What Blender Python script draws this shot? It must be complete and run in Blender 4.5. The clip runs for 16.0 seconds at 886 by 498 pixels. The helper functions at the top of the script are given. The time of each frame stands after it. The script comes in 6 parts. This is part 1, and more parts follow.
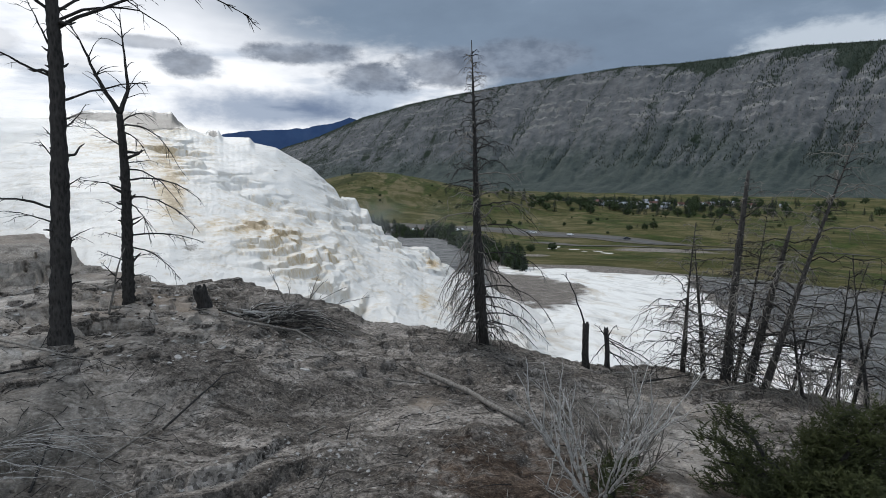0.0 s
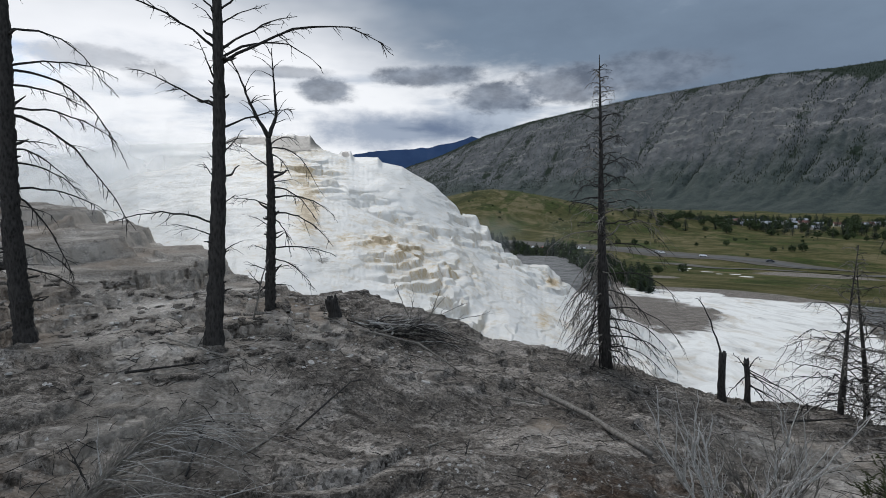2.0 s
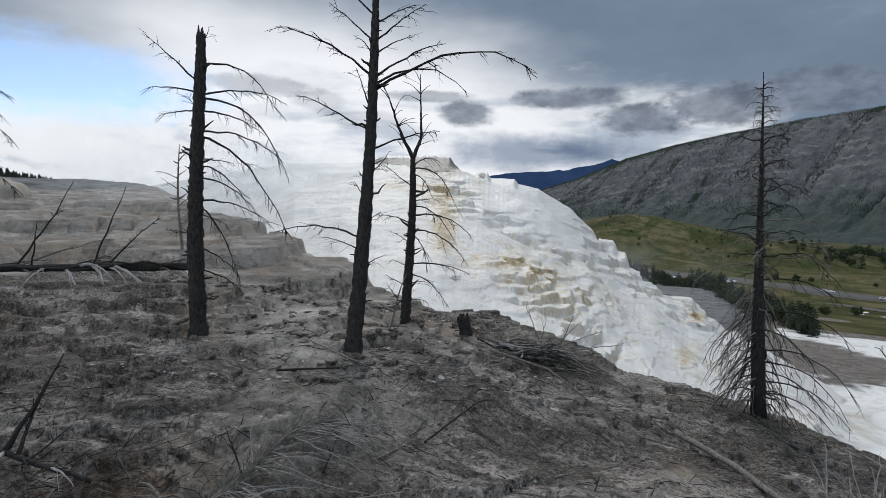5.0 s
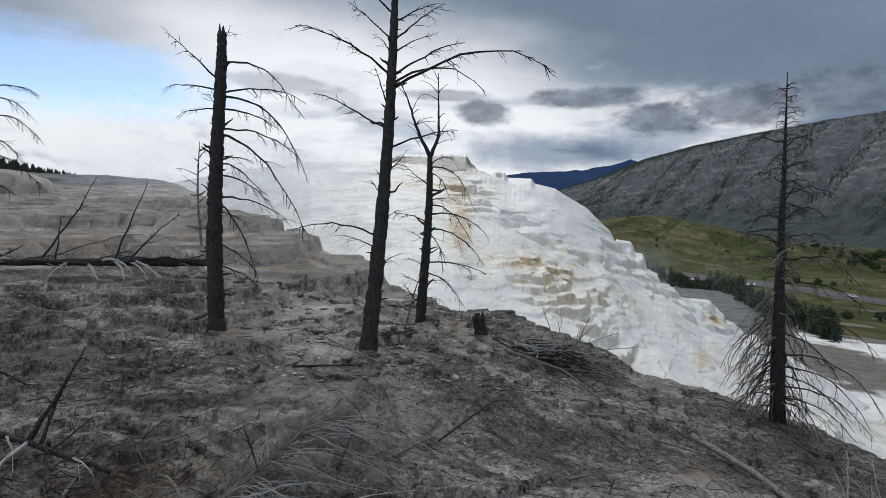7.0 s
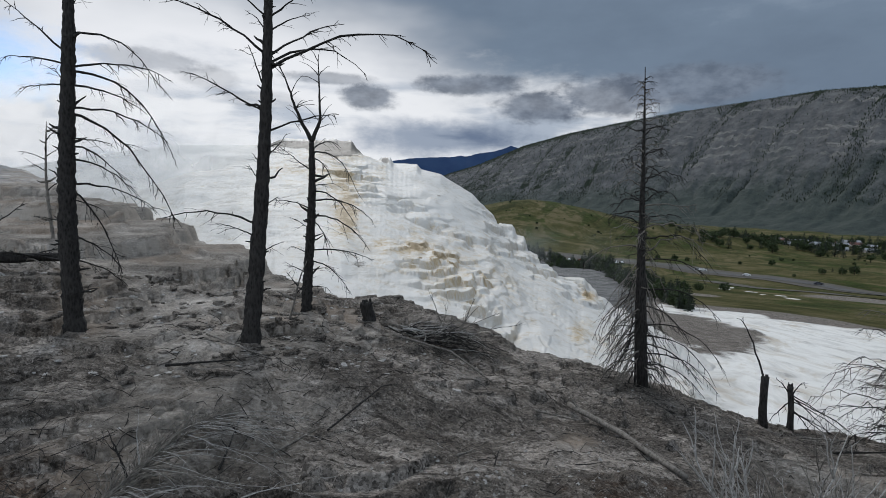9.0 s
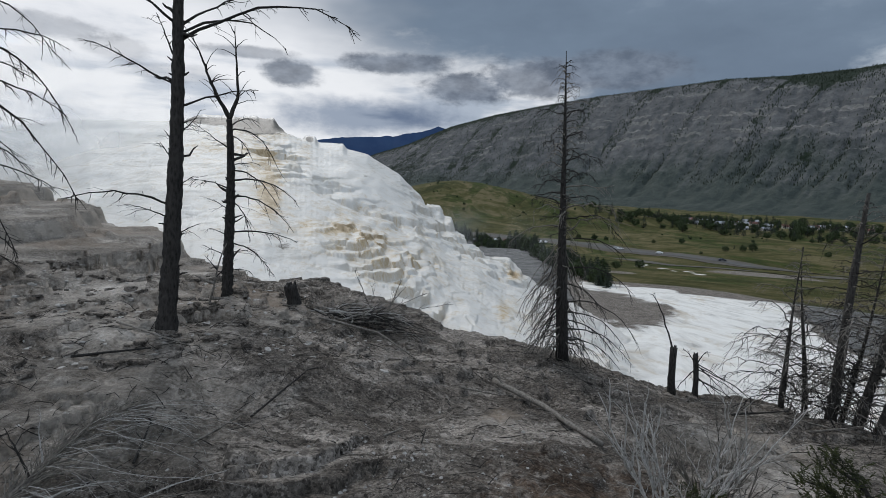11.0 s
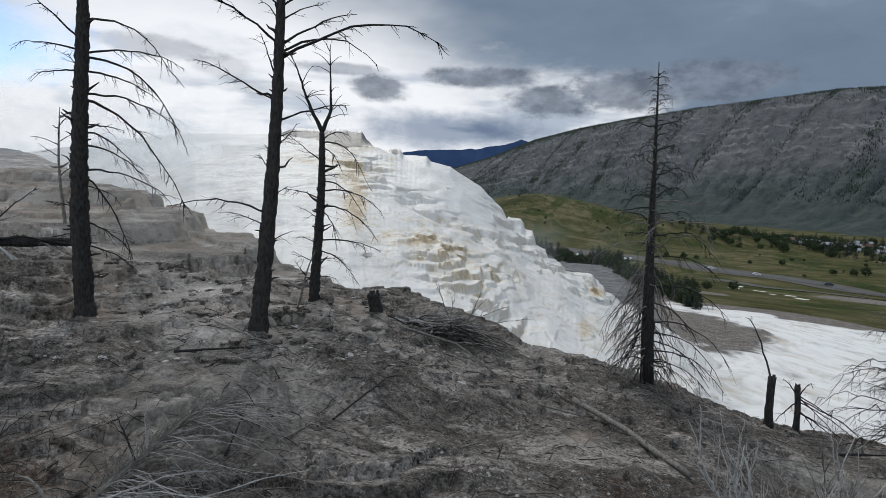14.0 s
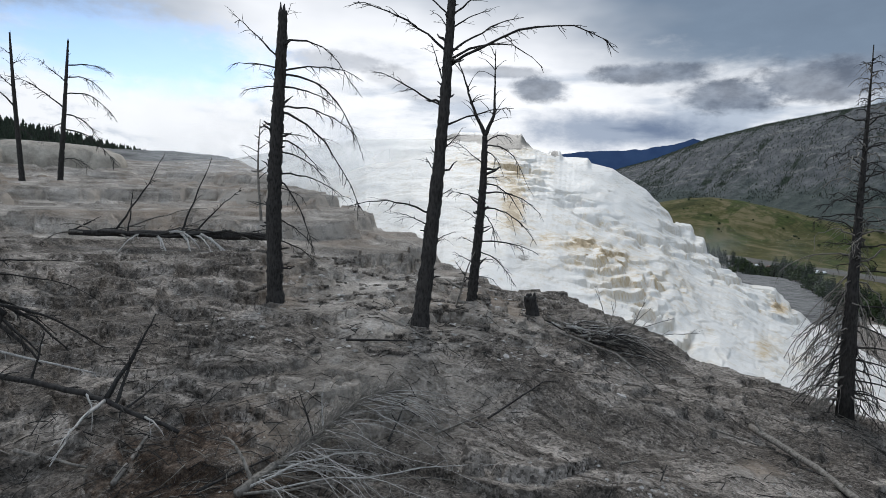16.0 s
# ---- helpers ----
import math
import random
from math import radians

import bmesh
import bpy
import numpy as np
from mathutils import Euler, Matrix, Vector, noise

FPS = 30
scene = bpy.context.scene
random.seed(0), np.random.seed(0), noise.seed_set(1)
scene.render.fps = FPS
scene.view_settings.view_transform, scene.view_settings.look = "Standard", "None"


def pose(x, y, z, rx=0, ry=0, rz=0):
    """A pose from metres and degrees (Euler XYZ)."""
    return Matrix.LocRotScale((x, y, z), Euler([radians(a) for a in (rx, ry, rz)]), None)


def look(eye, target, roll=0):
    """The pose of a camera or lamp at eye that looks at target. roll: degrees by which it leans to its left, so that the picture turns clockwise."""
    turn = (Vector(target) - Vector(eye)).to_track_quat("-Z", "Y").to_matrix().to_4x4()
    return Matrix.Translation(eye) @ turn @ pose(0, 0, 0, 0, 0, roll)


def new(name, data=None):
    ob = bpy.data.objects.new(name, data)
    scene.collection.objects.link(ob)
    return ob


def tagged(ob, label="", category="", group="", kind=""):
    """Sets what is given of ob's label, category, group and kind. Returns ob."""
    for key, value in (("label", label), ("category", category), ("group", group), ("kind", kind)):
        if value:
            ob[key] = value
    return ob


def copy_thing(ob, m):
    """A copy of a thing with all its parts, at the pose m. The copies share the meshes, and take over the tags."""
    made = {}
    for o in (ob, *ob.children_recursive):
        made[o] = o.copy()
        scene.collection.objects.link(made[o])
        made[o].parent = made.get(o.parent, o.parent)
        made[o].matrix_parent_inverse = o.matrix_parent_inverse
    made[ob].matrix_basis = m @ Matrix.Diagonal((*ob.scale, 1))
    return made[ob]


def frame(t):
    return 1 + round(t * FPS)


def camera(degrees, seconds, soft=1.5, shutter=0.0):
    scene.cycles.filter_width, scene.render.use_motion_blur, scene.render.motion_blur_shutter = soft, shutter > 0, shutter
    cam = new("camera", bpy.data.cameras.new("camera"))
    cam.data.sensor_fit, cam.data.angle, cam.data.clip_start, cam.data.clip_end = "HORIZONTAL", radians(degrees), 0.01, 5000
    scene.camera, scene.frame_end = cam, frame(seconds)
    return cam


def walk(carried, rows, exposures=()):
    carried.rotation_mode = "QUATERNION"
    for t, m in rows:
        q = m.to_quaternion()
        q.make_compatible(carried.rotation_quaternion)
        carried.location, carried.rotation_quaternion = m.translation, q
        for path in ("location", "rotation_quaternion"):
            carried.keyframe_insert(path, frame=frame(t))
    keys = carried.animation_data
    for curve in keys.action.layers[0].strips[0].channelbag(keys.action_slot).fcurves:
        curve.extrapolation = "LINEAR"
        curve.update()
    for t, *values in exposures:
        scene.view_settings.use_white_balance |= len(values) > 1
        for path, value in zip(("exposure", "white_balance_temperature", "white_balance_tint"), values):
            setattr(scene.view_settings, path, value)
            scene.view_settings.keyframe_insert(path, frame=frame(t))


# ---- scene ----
cam = camera(76.5, 16.0, soft=0.75)
EYE = 2.1
# seconds, yaw, pitch, roll: a pan with the camera held out at arm's length
ARM, MIDDLE = 0.164, radians(16.5)
ROWS = [
    (0, 0.19, -7.53, 0.36),
    (0.5, 3.85, -7.15, 0.55),
    (1, 7.36, -6.65, 0.65),
    (1.5, 10.15, -6.13, 0.56),
    (2, 12.33, -5.69, 0.50),
    (2.5, 14.73, -5.32, 0.18),
    (3, 16.74, -4.88, -0.29),
    (3.5, 17.80, -4.41, -0.77),
    (4, 20.58, -3.99, -1.05),
    (4.5, 23.28, -3.74, -1.34),
    (5, 25.88, -3.64, -1.36),
    (5.2, 26.93, -3.69, -1.62),
    (5.72, 28.94, -3.67, -1.86),
    (6.25, 29.45, -3.65, -1.95),
    (6.78, 28.44, -3.70, -1.95),
    (7.3, 25.90, -3.87, -1.85),
    (7.5, 24.54, -3.87, -1.76),
    (8, 21.59, -4.12, -1.62),
    (8.5, 18.71, -4.47, -1.43),
    (9, 16.11, -4.91, -1.37),
    (9.5, 13.73, -5.34, -1.41),
    (9.7, 12.64, -5.58, -1.43),
    (10.22, 10.40, -6.09, -1.51),
    (10.75, 9.03, -6.50, -1.57),
    (11.28, 8.74, -6.75, -1.65),
    (11.8, 9.69, -6.75, -1.80),
    (12, 10.22, -6.66, -1.85),
    (12.5, 11.79, -6.51, -1.99),
    (13, 13.69, -6.29, -2.08),
    (13.5, 15.34, -6.01, -2.21),
    (14, 17.02, -5.69, -2.47),
    (14.5, 21.53, -5.56, -2.57),
    (15, 27.80, -5.68, -2.57),
    (15.5, 30.32, -5.95, -2.78),
    (16, 32.88, -6.17, -2.71),
]
walk(cam, [(t, pose(ARM * (math.sin(MIDDLE) - math.sin(radians(yaw))), ARM * (math.cos(radians(yaw)) - math.cos(MIDDLE)), EYE, 90 + pitch, roll, yaw))
           for t, yaw, pitch, roll in ROWS],
     [(0.0, 0.1, 6250, 10), (1.0, 0.0, 6250, 10), (2.0, -0.08, 6250, 10), (3.5, -0.12, 6250, 10), (5.0, -0.12, 6250, 10), (7.5, -0.14, 6250, 10), (9.5, -0.25, 6250, 10), (12.0, -0.17, 6250, 10), (14.5, -0.1, 6250, 10), (15.0, -0.1, 6250, 10), (16.0, 0.06, 6250, 10)])

# ---- world and light ----
SUN_AZ, SUN_EL = -32.0, 40.0


def build_world():
    w = bpy.data.worlds.new("sky")
    scene.world = w
    w.use_nodes = True
    nt = w.node_tree
    nt.nodes.clear()
    N, L = nt.nodes.new, nt.links.new

    def math_(op, a, b=0.0, c=0.0, clamp=False):
        n = N("ShaderNodeMath")
        n.operation, n.use_clamp = op, clamp
        for i, v in enumerate((a, b, c)):
            if isinstance(v, (int, float)):
                n.inputs[i].default_value = v
            else:
                L(v, n.inputs[i])
        return n.outputs[0]

    def ramp(v, stops):
        n = N("ShaderNodeValToRGB")
        e = n.color_ramp.elements
        while len(e) < len(stops):
            e.new(0.5)
        for k, (p, col) in zip(e, stops):
            k.position, k.color = p, (*col, 1)
        L(v, n.inputs[0])
        return n.outputs[0]

    def mixc(f, a, b):
        n = N("ShaderNodeMix")
        n.data_type = "RGBA"
        for sock, v in ((n.inputs[0], f), (n.inputs[6], a), (n.inputs[7], b)):
            if isinstance(v, tuple):
                sock.default_value = (*v, 1)
            elif isinstance(v, (int, float)):
                sock.default_value = v
            else:
                L(v, sock)
        return n.outputs[2]

    tc = N("ShaderNodeTexCoord")
    sep = N("ShaderNodeSeparateXYZ")
    L(tc.outputs["Generated"], sep.inputs[0])
    az = math_("MULTIPLY", math_("ARCTAN2", sep.outputs[0], sep.outputs[1]), 57.2958)
    el = math_("MULTIPLY", math_("ARCSINE", sep.outputs[2]), 57.2958)
    ae = N("ShaderNodeCombineXYZ")
    L(az, ae.inputs[0])
    L(el, ae.inputs[1])

    def noise_(scale, stretch, detail=5.0, rough=0.55, w0=0.0):
        m = N("ShaderNodeMapping")
        m.inputs["Scale"].default_value = (1.0, stretch, 1.0)
        m.inputs["Location"].default_value = (w0, w0 * 0.37, 0)
        L(ae.outputs[0], m.inputs[0])
        n = N("ShaderNodeTexNoise")
        n.inputs["Scale"].default_value, n.inputs["Detail"].default_value, n.inputs["Roughness"].default_value = scale, detail, rough
        L(m.outputs[0], n.inputs[0])
        return n.outputs[0]

    def smooth(v, lo, hi):
        n = N("ShaderNodeMapRange")
        n.interpolation_type = "SMOOTHSTEP"
        n.inputs[1].default_value, n.inputs[2].default_value = lo, hi
        L(v, n.inputs[0])
        return n.outputs[0]

    def blob(a0, e0, ra, re, edge=0.45):
        """A soft-edged patch at azimuth a0 and elevation e0, ragged by the noise."""
        da = math_("DIVIDE", math_("SUBTRACT", az, a0), ra)
        de = math_("DIVIDE", math_("SUBTRACT", el, e0), re)
        d = math_("SQRT", math_("ADD", math_("MULTIPLY", da, da), math_("MULTIPLY", de, de)))
        d = math_("ADD", d, math_("MULTIPLY", math_("SUBTRACT", ragged, 0.5), 1.25))
        return math_("SUBTRACT", 1.0, smooth(d, 1.0 - edge, 1.0 + edge))

    ragged = noise_(0.36, 1.8, 7.0, 0.62, 3.0)
    broad = noise_(0.045, 2.6, 4.0, 0.5, 11.0)
    fine = noise_(0.11, 2.4, 6.0, 0.6, 27.0)
    # clear sky between the clouds
    sky = N("ShaderNodeTexSky")
    sky.sky_type, sky.sun_disc = "NISHITA", False
    sky.sun_elevation, sky.sun_rotation, sky.altitude = radians(SUN_EL), radians(SUN_AZ), 2000.0
    # cloud deck: slate grey high up to the right, white towards the hidden sun
    glow_d = math_("SQRT", math_("ADD", math_("POWER", math_("DIVIDE", math_("SUBTRACT", az, -37.0), 30.0), 2.0),
                                 math_("POWER", math_("DIVIDE", math_("SUBTRACT", math_("ADD", el, math_("MULTIPLY", math_("MAXIMUM", math_("ADD", az, 37.0), 0.0), 0.22)), 10.0), 10.0), 2.0)))
    glow = math_("SUBTRACT", 1.0, smooth(math_("ADD", glow_d, math_("MULTIPLY", math_("SUBTRACT", broad, 0.5), 1.3)), 0.35, 1.5))
    deck = ramp(math_("ADD", math_("MULTIPLY", broad, 0.55), math_("MULTIPLY", fine, 0.45)),
                [(0.3, (0.16, 0.21, 0.28)), (0.55, (0.2, 0.26, 0.34)), (0.75, (0.33, 0.4, 0.485))])
    col = mixc(glow, deck, (0.98, 0.98, 0.99))
    # pale band low over the far hills, brightest under the deck
    low = math_("MULTIPLY", math_("SUBTRACT", 1.0, smooth(math_("ADD", el, math_("MULTIPLY", math_("SUBTRACT", fine, 0.5), 12.0)), 8.5, 14.0)),
                math_("SUBTRACT", 1.0, smooth(math_("ADD", az, math_("MULTIPLY", math_("SUBTRACT", fine, 0.5), 20.0)), -1.0, 9.0)))
    streak = math_("MAXIMUM", smooth(noise_(0.075, 4.5, 5.0, 0.52, 41.0), 0.36, 0.54), math_("MULTIPLY", smooth(math_("MULTIPLY", az, -1.0), 38.0, 48.0), smooth(ragged, 0.2, 0.55)))
    col = mixc(math_("MULTIPLY", low, 0.85), col, mixc(streak, (0.5, 0.56, 0.645), (1.0, 1.0, 1.0)))
    # slate bank right above the far hills
    col = mixc(math_("MULTIPLY", blob(-17.0, 6.2, 8.0, 1.6, 0.6), 0.9), col, mixc(streak, (0.13, 0.18, 0.28), (0.3, 0.36, 0.46)))
    # single dark clouds
    for a0, e0, ra, re, much in ((-23.8, 10.0, 2.9, 1.2, 0.85), (-27.5, 11.5, 4.0, 0.55, 0.6), (-13.5, 11.4, 5.2, 0.95, 0.85), (-6.8, 9.3, 4.2, 1.4, 0.9), (0.0, 10.3, 5.0, 1.8, 0.85), (7.5, 11.0, 6.5, 1.7, 0.7), (-38.5, 10.6, 2.6, 1.0, 0.3), (-44.0, 11.6, 5.0, 0.9, 0.45), (-34.0, 9.0, 4.0, 0.8, 0.25)):
        col = mixc(math_("MULTIPLY", blob(a0, e0, ra, re, 0.3), much), col, mixc(smooth(ragged, 0.3, 0.7), (0.12, 0.145, 0.19), (0.27, 0.31, 0.375)))
    # a white heap above the ridge, and white heaps low to the left
    col = mixc(math_("MULTIPLY", blob(33.5, 10.4, 6.0, 1.6, 0.3), 0.75), col, (0.6, 0.65, 0.7))
    over = math_("MAXIMUM", smooth(el, 28.0, 55.0), smooth(math_("ABSOLUTE", az), 80.0, 130.0))
    col = mixc(math_("MULTIPLY", over, 0.7), col, (0.265, 0.29, 0.315))
    cloud = N("ShaderNodeBackground")
    L(col, cloud.inputs[0])
    cloud.inputs[1].default_value = 1.0
    # bright thick cloud overhead and behind
    bright = N("ShaderNodeMapRange")
    L(over, bright.inputs[0])
    bright.inputs[3].default_value, bright.inputs[4].default_value = 1.0, 3.2
    L(bright.outputs[0], cloud.inputs[1])
    clear = N("ShaderNodeBackground")
    L(sky.outputs[0], clear.inputs[0])
    clear.inputs[1].default_value = 0.145
    hole = math_("MULTIPLY", blob(-61.5, 10.4, 11.5, 3.0, 0.55), 0.95)
    mix = N("ShaderNodeMixShader")
    L(hole, mix.inputs[0])
    L(cloud.outputs[0], mix.inputs[1])
    L(clear.outputs[0], mix.inputs[2])
    out = N("ShaderNodeOutputWorld")
    L(mix.outputs[0], out.inputs[0])


build_world()
sun = new("sun", bpy.data.lights.new("sun", "SUN"))
sun.data.energy, sun.data.angle, sun.data.color = 1.9, radians(16), (1.0, 0.95, 0.88)
_s = Vector((math.sin(radians(SUN_AZ)) * math.cos(radians(SUN_EL)), math.cos(radians(SUN_AZ)) * math.cos(radians(SUN_EL)), math.sin(radians(SUN_EL))))
sun.matrix_world = look(_s * 50, (0, 0, 0))


# ---- materials ----
class Nodes:
    """A node material: m.N adds a node, m.L links two sockets."""

    def __init__(self, name):
        self.mat = bpy.data.materials.new(name)
        self.mat.use_nodes = True
        self.nt = self.mat.node_tree
        self.N, self.L = self.nt.nodes.new, self.nt.links.new
        self.bsdf = self.nt.nodes["Principled BSDF"]
        self.bsdf.inputs["Specular IOR Level"].default_value = 0.3
        self.pos = self.N("ShaderNodeNewGeometry").outputs["Position"]

    def put(self, sock, v):
        if isinstance(v, tuple):
            sock.default_value = (*v, 1) if len(v) == 3 and len(sock.default_value) == 4 else v
        elif isinstance(v, (int, float)):
            sock.default_value = v
        else:
            self.L(v, sock)

    def noise(self, scale, detail=4.0, rough=0.6, vec=None, stretch=None, distort=0.0):
        n = self.N("ShaderNodeTexNoise")
        n.inputs["Scale"].default_value, n.inputs["Detail"].default_value = scale, detail
        n.inputs["Roughness"].default_value, n.inputs["Distortion"].default_value = rough, distort
        self.L(self.scaled(vec, stretch), n.inputs["Vector"])
        return n.outputs[0]

    def scaled(self, vec=None, stretch=None):
        vec = vec or self.pos
        if stretch:
            m = self.N("ShaderNodeMapping")
            m.inputs["Scale"].default_value = stretch
            self.L(vec, m.inputs[0])
            vec = m.outputs[0]
        return vec

    def voronoi(self, scale, vec=None, stretch=None, feature="F1", out="Distance"):
        n = self.N("ShaderNodeTexVoronoi")
        n.feature = feature
        n.inputs["Scale"].default_value = scale
        self.L(self.scaled(vec, stretch), n.inputs["Vector"])
        return n.outputs[out]

    def math(self, op, a, b=0.0):
        n = self.N("ShaderNodeMath")
        n.operation = op
        self.put(n.inputs[0], a)
        self.put(n.inputs[1], b)
        return n.outputs[0]

    def smooth(self, v, lo, hi):
        n = self.N("ShaderNodeMapRange")
        n.interpolation_type = "SMOOTHSTEP"
        n.inputs[1].default_value, n.inputs[2].default_value = lo, hi
        self.L(v, n.inputs[0])
        return n.outputs[0]

    def mix(self, f, a, b):
        n = self.N("ShaderNodeMix")
        n.data_type = "RGBA"
        self.put(n.inputs[0], f)
        self.put(n.inputs[6], a)
        self.put(n.inputs[7], b)
        return n.outputs[2]

    def ramp(self, v, stops):
        n = self.N("ShaderNodeValToRGB")
        e = n.color_ramp.elements
        while len(e) < len(stops):
            e.new(0.5)
        for k, (p, col) in zip(e, stops):
            k.position, k.color = p, (*col, 1)
        self.L(v, n.inputs[0])
        return n.outputs[0]

    def mul(self, a, b):
        n = self.N("ShaderNodeMix")
        n.data_type, n.blend_type = "RGBA", "MULTIPLY"
        n.inputs[0].default_value = 1.0
        self.put(n.inputs[6], a)
        self.put(n.inputs[7], b)
        return n.outputs[2]

    def attr(self, name, channel=None):
        n = self.N("ShaderNodeAttribute")
        n.attribute_name = name
        if channel is None:
            return n.outputs["Fac"]
        s = self.N("ShaderNodeSeparateColor")
        self.L(n.outputs["Color"], s.inputs[0])
        return s.outputs[channel]

    def done(self, colour, rough=0.85, bump=None, strength=0.5, distance=0.02):
        self.put(self.bsdf.inputs["Base Color"], colour)
        self.put(self.bsdf.inputs["Roughness"], rough)
        if bump is not None:
            b = self.N("ShaderNodeBump")
            b.inputs["Strength"].default_value, b.inputs["Distance"].default_value = strength, distance
            self.L(bump, b.inputs["Height"])
            self.L(b.outputs[0], self.bsdf.inputs["Normal"])
        return self.mat


def ground_material():
    m = Nodes("grey_travertine_ground")
    sep = m.N("ShaderNodeSeparateXYZ")
    m.L(m.pos, sep.inputs[0])

    def patch(x, y, rad, inner):
        """A ragged patch round a place on the ground."""
        dx, dy = m.math("SUBTRACT", sep.outputs[0], x), m.math("SUBTRACT", sep.outputs[1], y)
        d = m.math("SQRT", m.math("ADD", m.math("MULTIPLY", dx, dx), m.math("MULTIPLY", dy, dy)))
        return m.smooth(m.math("ADD", d, m.math("MULTIPLY", m.math("SUBTRACT", small, 0.5), 2.4 * rad)), rad, inner)

    shake = m.N("ShaderNodeVectorMath")
    shake.operation = "MULTIPLY_ADD"
    jitter = m.N("ShaderNodeTexNoise")
    jitter.inputs["Scale"].default_value = 40.0
    m.L(m.pos, jitter.inputs["Vector"])
    m.L(jitter.outputs["Color"], shake.inputs[0])
    shake.inputs[1].default_value = (0.02, 0.02, 0.02)
    m.L(m.pos, shake.inputs[2])
    m.warped = shake.outputs[0]
    big, mid = m.noise(0.6, 5, 0.6), m.noise(2.2, 10, 0.68, distort=0.5, stretch=(0.75, 1.2, 1.6))
    small, fine, grain = m.noise(7.0, 8, 0.72, distort=0.4), m.noise(26.0, 6, 0.74), m.noise(75.0, 5, 0.75)
    # grey crust; the ramp's contrast paints in dark crevices and pale highlights
    tone = m.math("ADD", m.math("MULTIPLY", mid, 0.4), m.math("ADD", m.math("MULTIPLY", small, 0.28), m.math("MULTIPLY", fine, 0.32)))
    rock = m.ramp(tone, [(0.4, (0.085, 0.077, 0.068)), (0.47, (0.19, 0.173, 0.153)), (0.54, (0.285, 0.262, 0.234)), (0.61, (0.52, 0.48, 0.43))])
    flat = m.smooth(m.math("ADD", m.noise(1.5, 8, 0.66, distort=0.6, stretch=(0.8, 1.2, 1)), m.math("MULTIPLY", m.math("SUBTRACT", small, 0.5), 0.25)), 0.53, 0.62)
    rock = m.mix(m.math("MULTIPLY", flat, 0.5), rock, m.mix(m.smooth(fine, 0.3, 0.7), (0.17, 0.153, 0.133), (0.41, 0.375, 0.33)))
    # dark gritty ground with light grains in it
    lum = m.noise(0.9, 10, 0.7, distort=0.6, stretch=(0.8, 1.2, 1))
    gritty = m.smooth(m.math("ADD", lum, m.math("MULTIPLY", m.math("SUBTRACT", small, 0.5), 0.3)), 0.47, 0.56)
    dark = m.ramp(m.math("ADD", m.math("MULTIPLY", grain, 0.55), m.math("MULTIPLY", fine, 0.45)), [(0.38, (0.032, 0.028, 0.024)), (0.5, (0.105, 0.093, 0.081)), (0.56, (0.2, 0.175, 0.146)), (0.63, (0.45, 0.415, 0.365))])
    rock = m.mix(m.math("MULTIPLY", gritty, 0.62), rock, dark)
    rock = m.mix(m.math("MULTIPLY", m.smooth(big, 0.55, 0.66), 0.35), rock, m.mix(0.5, rock, (0.055, 0.038, 0.03)))
    # light crumbs and grains of two sizes; dark specks paint pits and shadow between
    for size, share in ((95.0, 0.4), (48.0, 0.5), (21.0, 0.4)):
        own = m.voronoi(size, vec=m.warped, out="Color")
        bright = m.N("ShaderNodeSeparateColor")
        m.L(own, bright.inputs[0])
        thick = m.smooth(m.math("ADD", small, m.math("MULTIPLY", m.math("SUBTRACT", mid, 0.5), 0.6)), 0.42, 0.6)
        rock = m.mix(m.math("MULTIPLY", m.math("MULTIPLY", m.smooth(bright.outputs[0], 0.86, 0.93), thick), share), rock, (0.5, 0.465, 0.42))
        rock = m.mix(m.math("MULTIPLY", m.smooth(bright.outputs[1], 0.8, 0.88), share * 1.2), rock, (0.03, 0.027, 0.024))
    # brown needle duff
    duff = m.ramp(m.math("ADD", m.math("MULTIPLY", fine, 0.5), m.math("MULTIPLY", grain, 0.5)), [(0.4, (0.018, 0.011, 0.007)), (0.52, (0.075, 0.05, 0.034)), (0.63, (0.22, 0.17, 0.125))])
    for x, y, rad in ((0.75, 3.7, 1.15), (-3.5, 2.3, 1.0), (1.7, 3.4, 0.8)):
        rock = m.mix(m.math("MULTIPLY", patch(x, y, rad, rad * 0.35), 0.85), rock, duff)
    # pale crumbs of broken travertine
    gravel = m.smooth(m.math("ADD", m.voronoi(60.0), m.math("MULTIPLY", m.math("SUBTRACT", fine, 0.5), 1.3)), 0.5, 0.18)
    crumb = m.smooth(m.math("ADD", m.noise(1.3, 6, 0.65), m.math("MULTIPLY", m.math("SUBTRACT", small, 0.5), 0.5)), 0.56, 0.68)
    rock = m.mix(m.math("MULTIPLY", crumb, 0.6), rock, m.mix(gravel, (0.09, 0.084, 0.076), (0.4, 0.38, 0.35)))
    # cracks, with the shade inside them painted near black
    crack = m.smooth(m.noise(5.0, 9, 0.75, distort=0.8, stretch=(0.5, 1.3, 1.5)), 0.425, 0.365)
    rock = m.mix(m.math("MULTIPLY", crack, 0.65), rock, (0.02, 0.018, 0.016))
    # bedded crusts of the old terrace, paler on their steep faces
    bed = m.math("ADD", m.math("MULTIPLY", m.noise(1.1, 8, 0.66, stretch=(0.4, 0.4, 5.0)), 0.3), m.math("ADD", m.math("MULTIPLY", m.noise(0.9, 8, 0.7, stretch=(1, 1, 0.5)), 0.38), m.math("MULTIPLY", fine, 0.32)))
